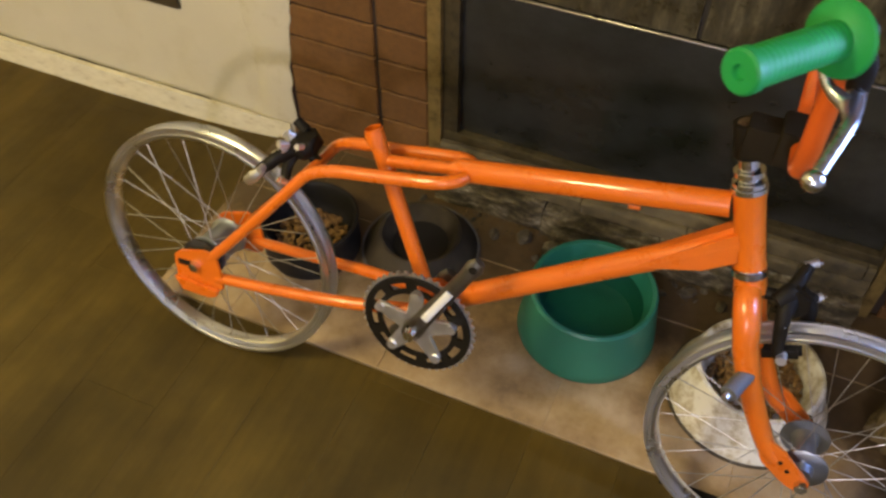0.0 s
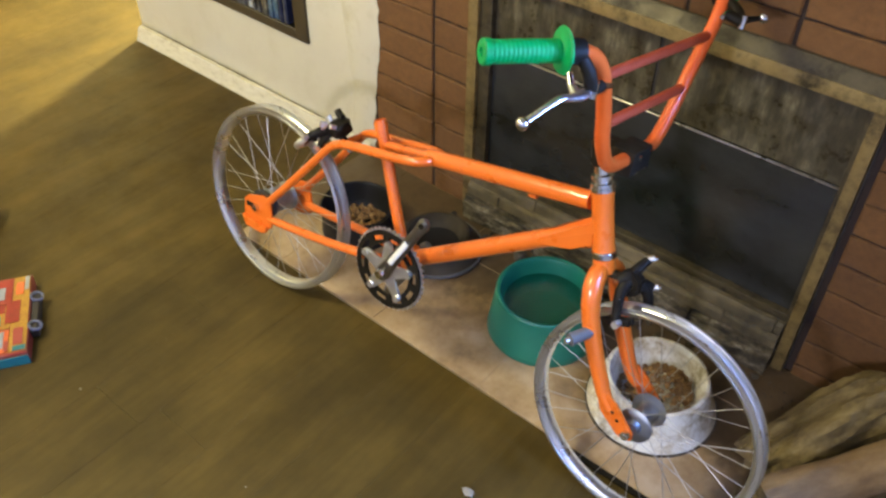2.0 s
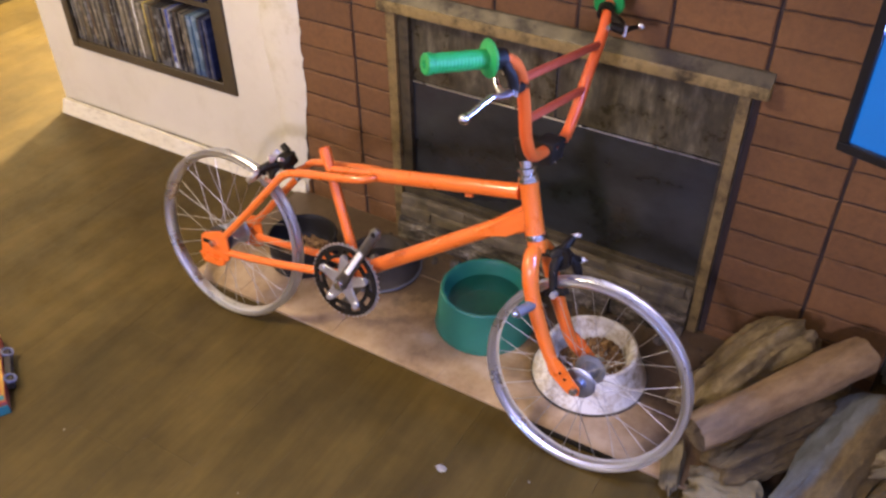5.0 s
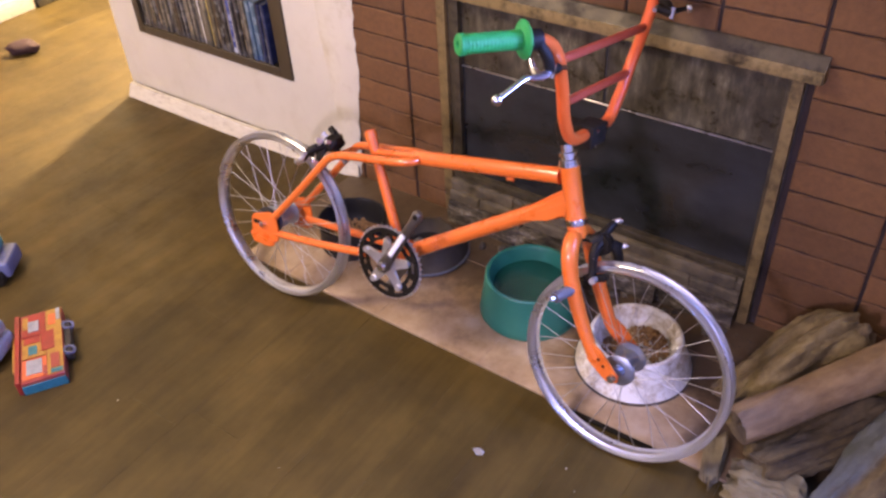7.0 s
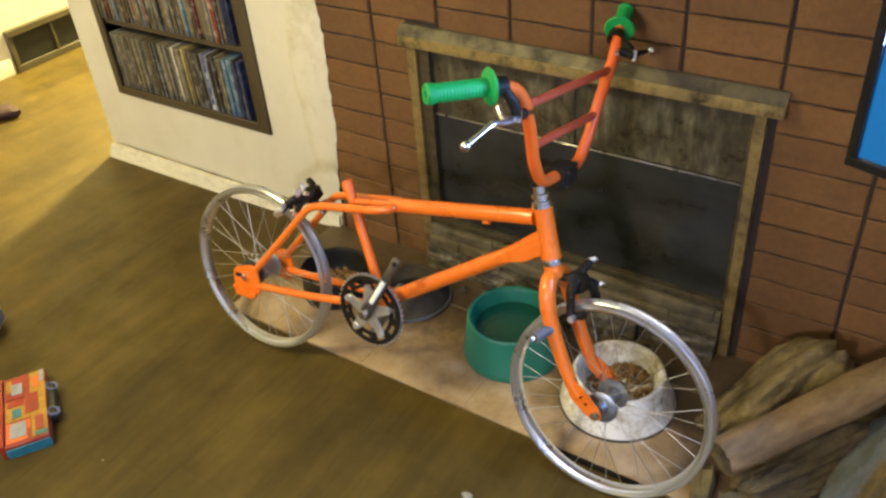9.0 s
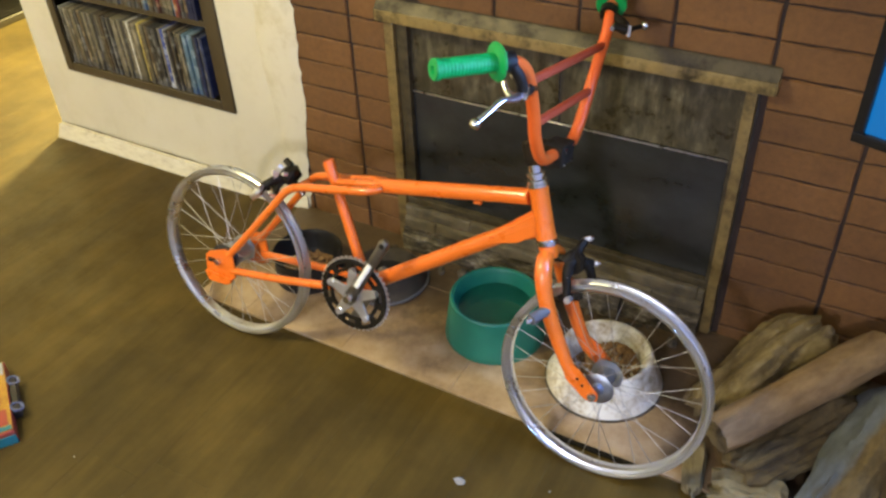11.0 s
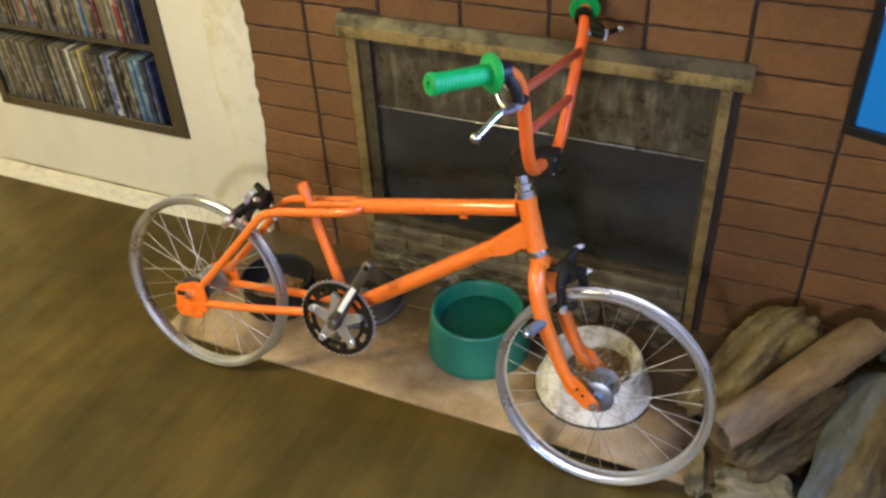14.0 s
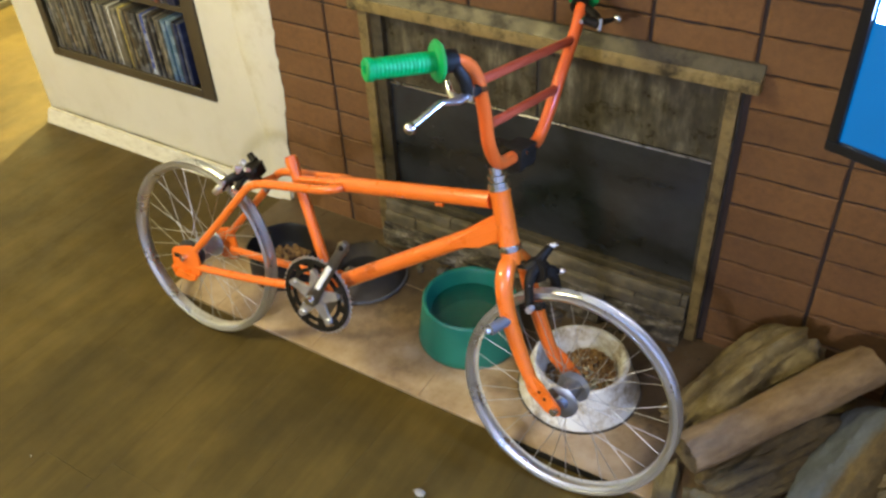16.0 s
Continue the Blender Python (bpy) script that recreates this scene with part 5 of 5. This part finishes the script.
part("brake_arm", tube(smooth_path([P3(0.806, 0.0, 0.462), P3(0.803, 0.014, 0.45), P3(0.804, 0.023, 0.434), P3(0.808, 0.026, 0.412), P3(0.812, 0.03, 0.394)], 5), [0.0115, 0.011, 0.0095, 0.0085, 0.0075], 12, flat=0.9), "black", front_brake)
part("brake_arm", tube(smooth_path([P3(0.812, -0.008, 0.462), P3(0.828, -0.016, 0.448), P3(0.836, -0.024, 0.43), P3(0.84, -0.032, 0.402)], 5), [0.0115, 0.0105, 0.0095, 0.0085], 12, flat=0.9), "black", front_brake)
part("cable_arm", tube(smooth_path([P3(0.802, 0.0, 0.464), P3(0.808, -0.014, 0.479), P3(0.814, -0.03, 0.493)], 4), [0.0115, 0.0095, 0.0075], 12, flat=0.9), "black", front_brake)
part("cable_arm", tube(smooth_path([P3(0.81, -0.004, 0.456), P3(0.825, -0.018, 0.455), P3(0.835, -0.03, 0.448)], 4), [0.01, 0.0085, 0.007], 12, flat=0.9), "black", front_brake)
for at in (P3(0.815, -0.031, 0.4945), P3(0.836, -0.031, 0.4475)):
    cable_end(front_brake, at, Vector((0.82, 0.45, 0.35)).normalized())
part("pivot_nut", tube([P3(0.806, 0, 0.46), P3(0.8175, 0, 0.4615)], 0.0065, 6), "chrome", front_brake)
part("return_spring", tube(smooth_path([P3(0.808, 0.03, 0.434), P3(0.806, 0.008, 0.452), P3(0.808, -0.012, 0.452), P3(0.826, -0.028, 0.43)], 6), 0.0016, 8), "chrome", front_brake)
for s in (1, -1):
    brake_shoe_set(front_brake, P3(0.818 if s == 1 else 0.842, 0.026 * s, 0.393 if s == 1 else 0.402), Vector((0, -s, 0)), Vector((0.93, 0, 0.36)).normalized(), 0.046)

rear_brake = part("rear_brake", tube([P3(0.144, 0, 0.44), P3(0.108, 0, 0.462)], 0.0075, 14), "black", bike, "chunky black side-pull caliper brake with chrome bolts")
shell = lump(0.025, 21, 0.3, (1.0, 1.1, 0.85), 3)
part("brake_body", shell, "black", rear_brake, "rounded black brake body", Matrix.Translation(P3(0.118, -0.006, 0.458)) @ pose(0, 0, 0, 0, -35, 0))
part("barrel_adjuster", tube([P3(0.117, -0.012, 0.478), P3(0.1, -0.014, 0.489)], [0.009, 0.0075], 12), "black", rear_brake)
for s in (1, -1):
    part("brake_arm", tube(smooth_path([P3(0.114, 0.004 * s, 0.456), P3(0.1, 0.028 * s, 0.452), P3(0.083, 0.044 * s, 0.438), P3(0.068, 0.044 * s, 0.42)], 5), [0.0105, 0.0105, 0.0092, 0.0085], 12, flat=0.75), "black", rear_brake)
    brake_shoe_set(rear_brake, P3(0.066, 0.032 * s, 0.416), Vector((0, -s, 0)), Vector((0.8, 0, 0.6)).normalized(), 0.04, "bright")
for s in (1, -1):
    part("arm_tip", tube(smooth_path([P3(0.083, 0.052 * s, 0.436), P3(0.069, 0.054 * s, 0.421), P3(0.054, 0.05 * s, 0.406)], 4), [0.005, 0.0088, 0.0075], 10, flat=0.6), "bright", rear_brake, "silver arm tip")
    part("tip_bolt", tube([P3(0.083, 0.05 * s, 0.44), P3(0.083, 0.062 * s, 0.44)], 0.0052, 8), "bright", rear_brake)
part("cable_clamp", tube([P3(0.104, 0.018, 0.466), P3(0.096, 0.03, 0.47)], 0.0065, 8), "bright", rear_brake)
part("cable_arm", tube(smooth_path([P3(0.11, 0.006, 0.452), P3(0.108, 0.026, 0.438), P3(0.114, 0.044, 0.424)], 4), [0.0095, 0.0085, 0.0068], 12, flat=0.75), "black", rear_brake)
cable_end(rear_brake, P3(0.114, 0.045, 0.423), Vector((-0.5, -0.7, 0.5)).normalized())
part("return_spring", tube(smooth_path([P3(0.086, 0.034, 0.446), P3(0.1, 0.012, 0.464), P3(0.102, -0.01, 0.466), P3(0.088, -0.034, 0.446)], 6), 0.002, 8), "bright", rear_brake)
part("pivot_nut", tube([P3(0.103, 0.004, 0.466), P3(0.091, 0.004, 0.4745)], 0.007, 6), "bright", rear_brake)
for a, b in ((P3(0.106, 0.02, 0.458), P3(0.1, 0.03, 0.461)), (P3(0.128, 0.018, 0.47), P3(0.125, 0.029, 0.474)), (P3(0.11, 0.01, 0.478), P3(0.102, 0.014, 0.485))):
    part("body_bolt", tube([a, b], 0.0048, 8), "bright", rear_brake)
part("mount_bolt", tube([P3(0.144, -0.004, 0.432), P3(0.158, -0.004, 0.421)], 0.0055, 8), "steel", rear_brake)
shoe = part("brake_shoe", tube([P3(0.789, 0.05, 0.37), P3(0.77, 0.094, 0.36)], [0.0105, 0.0115], 16), "rubber", bike, "grey rubber boss on the fork leg")
part("shoe_bolt", tube([P3(0.7698, 0.0945, 0.3598), P3(0.7665, 0.102, 0.358)], 0.005, 10), "alloy", shoe)

# ---------------------------------------------------------------- pieces of floor, hearth and brickwork
rng = random.Random(2)


def slab_mesh(name, sx, sy, sz, chamfer, material):
    """A slab from the origin, with its top edges taken off."""
    bm = bmesh.new()
    c = chamfer
    lay = [[(0, 0, 0), (sx, 0, 0), (sx, sy, 0), (0, sy, 0)], [(0, 0, sz - c), (sx, 0, sz - c), (sx, sy, sz - c), (0, sy, sz - c)], [(c, c, sz), (sx - c, c, sz), (sx - c, sy - c, sz), (c, sy - c, sz)]]
    v = [[bm.verts.new(p) for p in l] for l in lay]
    for a, b in zip(v, v[1:]):
        for k in range(4):
            bm.faces.new((a[k], a[(k + 1) % 4], b[(k + 1) % 4], b[k]))
    bm.faces.new(v[-1])
    return mesh_of(bm, name, material, False)


PW, GAP = 0.152, 0.0003
x = FLOOR_LO[0]
hx0, hx1, hy0 = -0.238, 1.43, -0.473
while x < FLOOR_HI[0] - 0.01:
    w = min(PW, FLOOR_HI[0] - x)
    y = FLOOR_LO[1] - rng.uniform(0, 1.1)
    while y < FLOOR_HI[1]:
        a, b = max(y, FLOOR_LO[1]), min(y + 1.2, FLOOR_HI[1])
        y += 1.2
        split = x + w > hx0 and x < hx1
        spans = [(a, min(b, hy0 - 0.002), x, x + w), (max(a, 0.002), b, x, x + w)] if split else [(a, b, x, x + w)]
        if x < hx0 < x + w:
            spans.append((max(a, hy0 - 0.002), min(b, 0.002), x, hx0))
        if x < hx1 < x + w:
            spans.append((max(a, hy0 - 0.002), min(b, 0.002), hx1, x + w))
        for p, q, x0, x1 in spans:
            if q - p > 0.02:
                part("plank", slab_mesh("plank", x1 - x0 - GAP, q - p - GAP, 0.012, 0.0003, "laminate"), "laminate", floor, "", Matrix.Translation((x0, p, -0.012)))
    x += PW
T = 0.308
for yy, dy in ((-0.473, 0.308), (-0.1635, 0.1635)):
    x0 = -0.238
    for x1 in (-0.075, 0.233, 0.541, 0.849, 1.157, 1.43):
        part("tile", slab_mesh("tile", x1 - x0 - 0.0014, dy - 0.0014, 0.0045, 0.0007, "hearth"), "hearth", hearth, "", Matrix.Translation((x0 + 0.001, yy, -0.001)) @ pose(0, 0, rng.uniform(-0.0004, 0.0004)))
        x0 = x1
# thin black piece added to draw the shaded gap between hearth and floor
part("edge_strip", prism([(0.0, 0.0), (0.012, 0.0), (0.012, 0.0045), (0.004, 0.0052), (0.0, 0.0042)], 0.0, 0.26), "black", hearth, "added black strip for the shaded gap at the hearth edge", Matrix.Translation((0.745, -0.4735, 0.0)) @ Matrix.Rotation(radians(-90), 4, "Z"))

BW, BH, BX = 0.2035, 0.0737, 0.0155
shapes = {}


def brick_mesh(w, h, k):
    key = (round(w, 3), round(h, 3), k)
    if key not in shapes:
        q = random.Random(k * 17 + 3)
        bm = bmesh.new()
        c = 0.0022
        rows3 = []
        n = 7 if w > 0.1 else 3
        edge = [(w * i / n, 0.0, 0, 1) for i in range(n + 1)] + [(w, h / 2, -1, 0)] + [(w * (n - i) / n, h, 0, -1) for i in range(n + 1)] + [(0.0, h / 2, 1, 0)]
        wob = [(q.uniform(-0.001, 0.001), q.uniform(-0.0015, 0.0012)) for _ in edge]
        for inset, y in ((0.0, 0.03), (0.0, c), (c, 0.0)):
            rows3.append([bm.verts.new((min(max(px + dx, inset), w - inset) + ix * inset, y + q.uniform(-0.0006, 0.0006), pz + dz * (1 if iz else 0) + iz * inset)) for (px, pz, ix, iz), (dx, dz) in zip(edge, wob)])
        for a, b in zip(rows3, rows3[1:]):
            for i in range(len(edge)):
                j = (i + 1) % len(edge)
                bm.faces.new((a[i], a[j], b[j], b[i]))
        bm.faces.new(rows3[-1])
        shapes[key] = mesh_of(bm, "brick", "brick", False)
    return shapes[key]


# courses beside the shelf wall run a little higher than those over and beyond the hood
JX, JZ = 0.0075, 0.0048
for col in range(-2, 8):
    start = -0.0132 if col < 1 else -0.0413
    for row in range(34):
        z = start + row * BH
        x0, x1 = BX + BW * col, BX + BW * (col + 1)
        x0, x1 = max(x0, -0.242), min(x1, 1.43)
        if z + BH < 0.012 or z > 2.33:
            continue
        if z < FZ1 - 0.012:
            if x0 < FX0 - 0.025 < x1:
                x1 = FX0 - 0.025
            elif x0 < FX1 + 0.019 < x1:
                x0 = FX1 + 0.019
            elif x0 >= FX0 - 0.03 and x1 <= FX1 + 0.035:
                continue
        if x1 - x0 < 0.02:
            continue
        part("brick", brick_mesh(x1 - x0 - JX, BH - JZ, rng.randrange(7)), "brick", wall_brick, "", Matrix.Translation((x0 + JX / 2, rng.uniform(-0.0012, 0.0012), z + JZ / 2)) @ pose(0, 0, 0, 0, rng.uniform(-0.25, 0.25), 0))
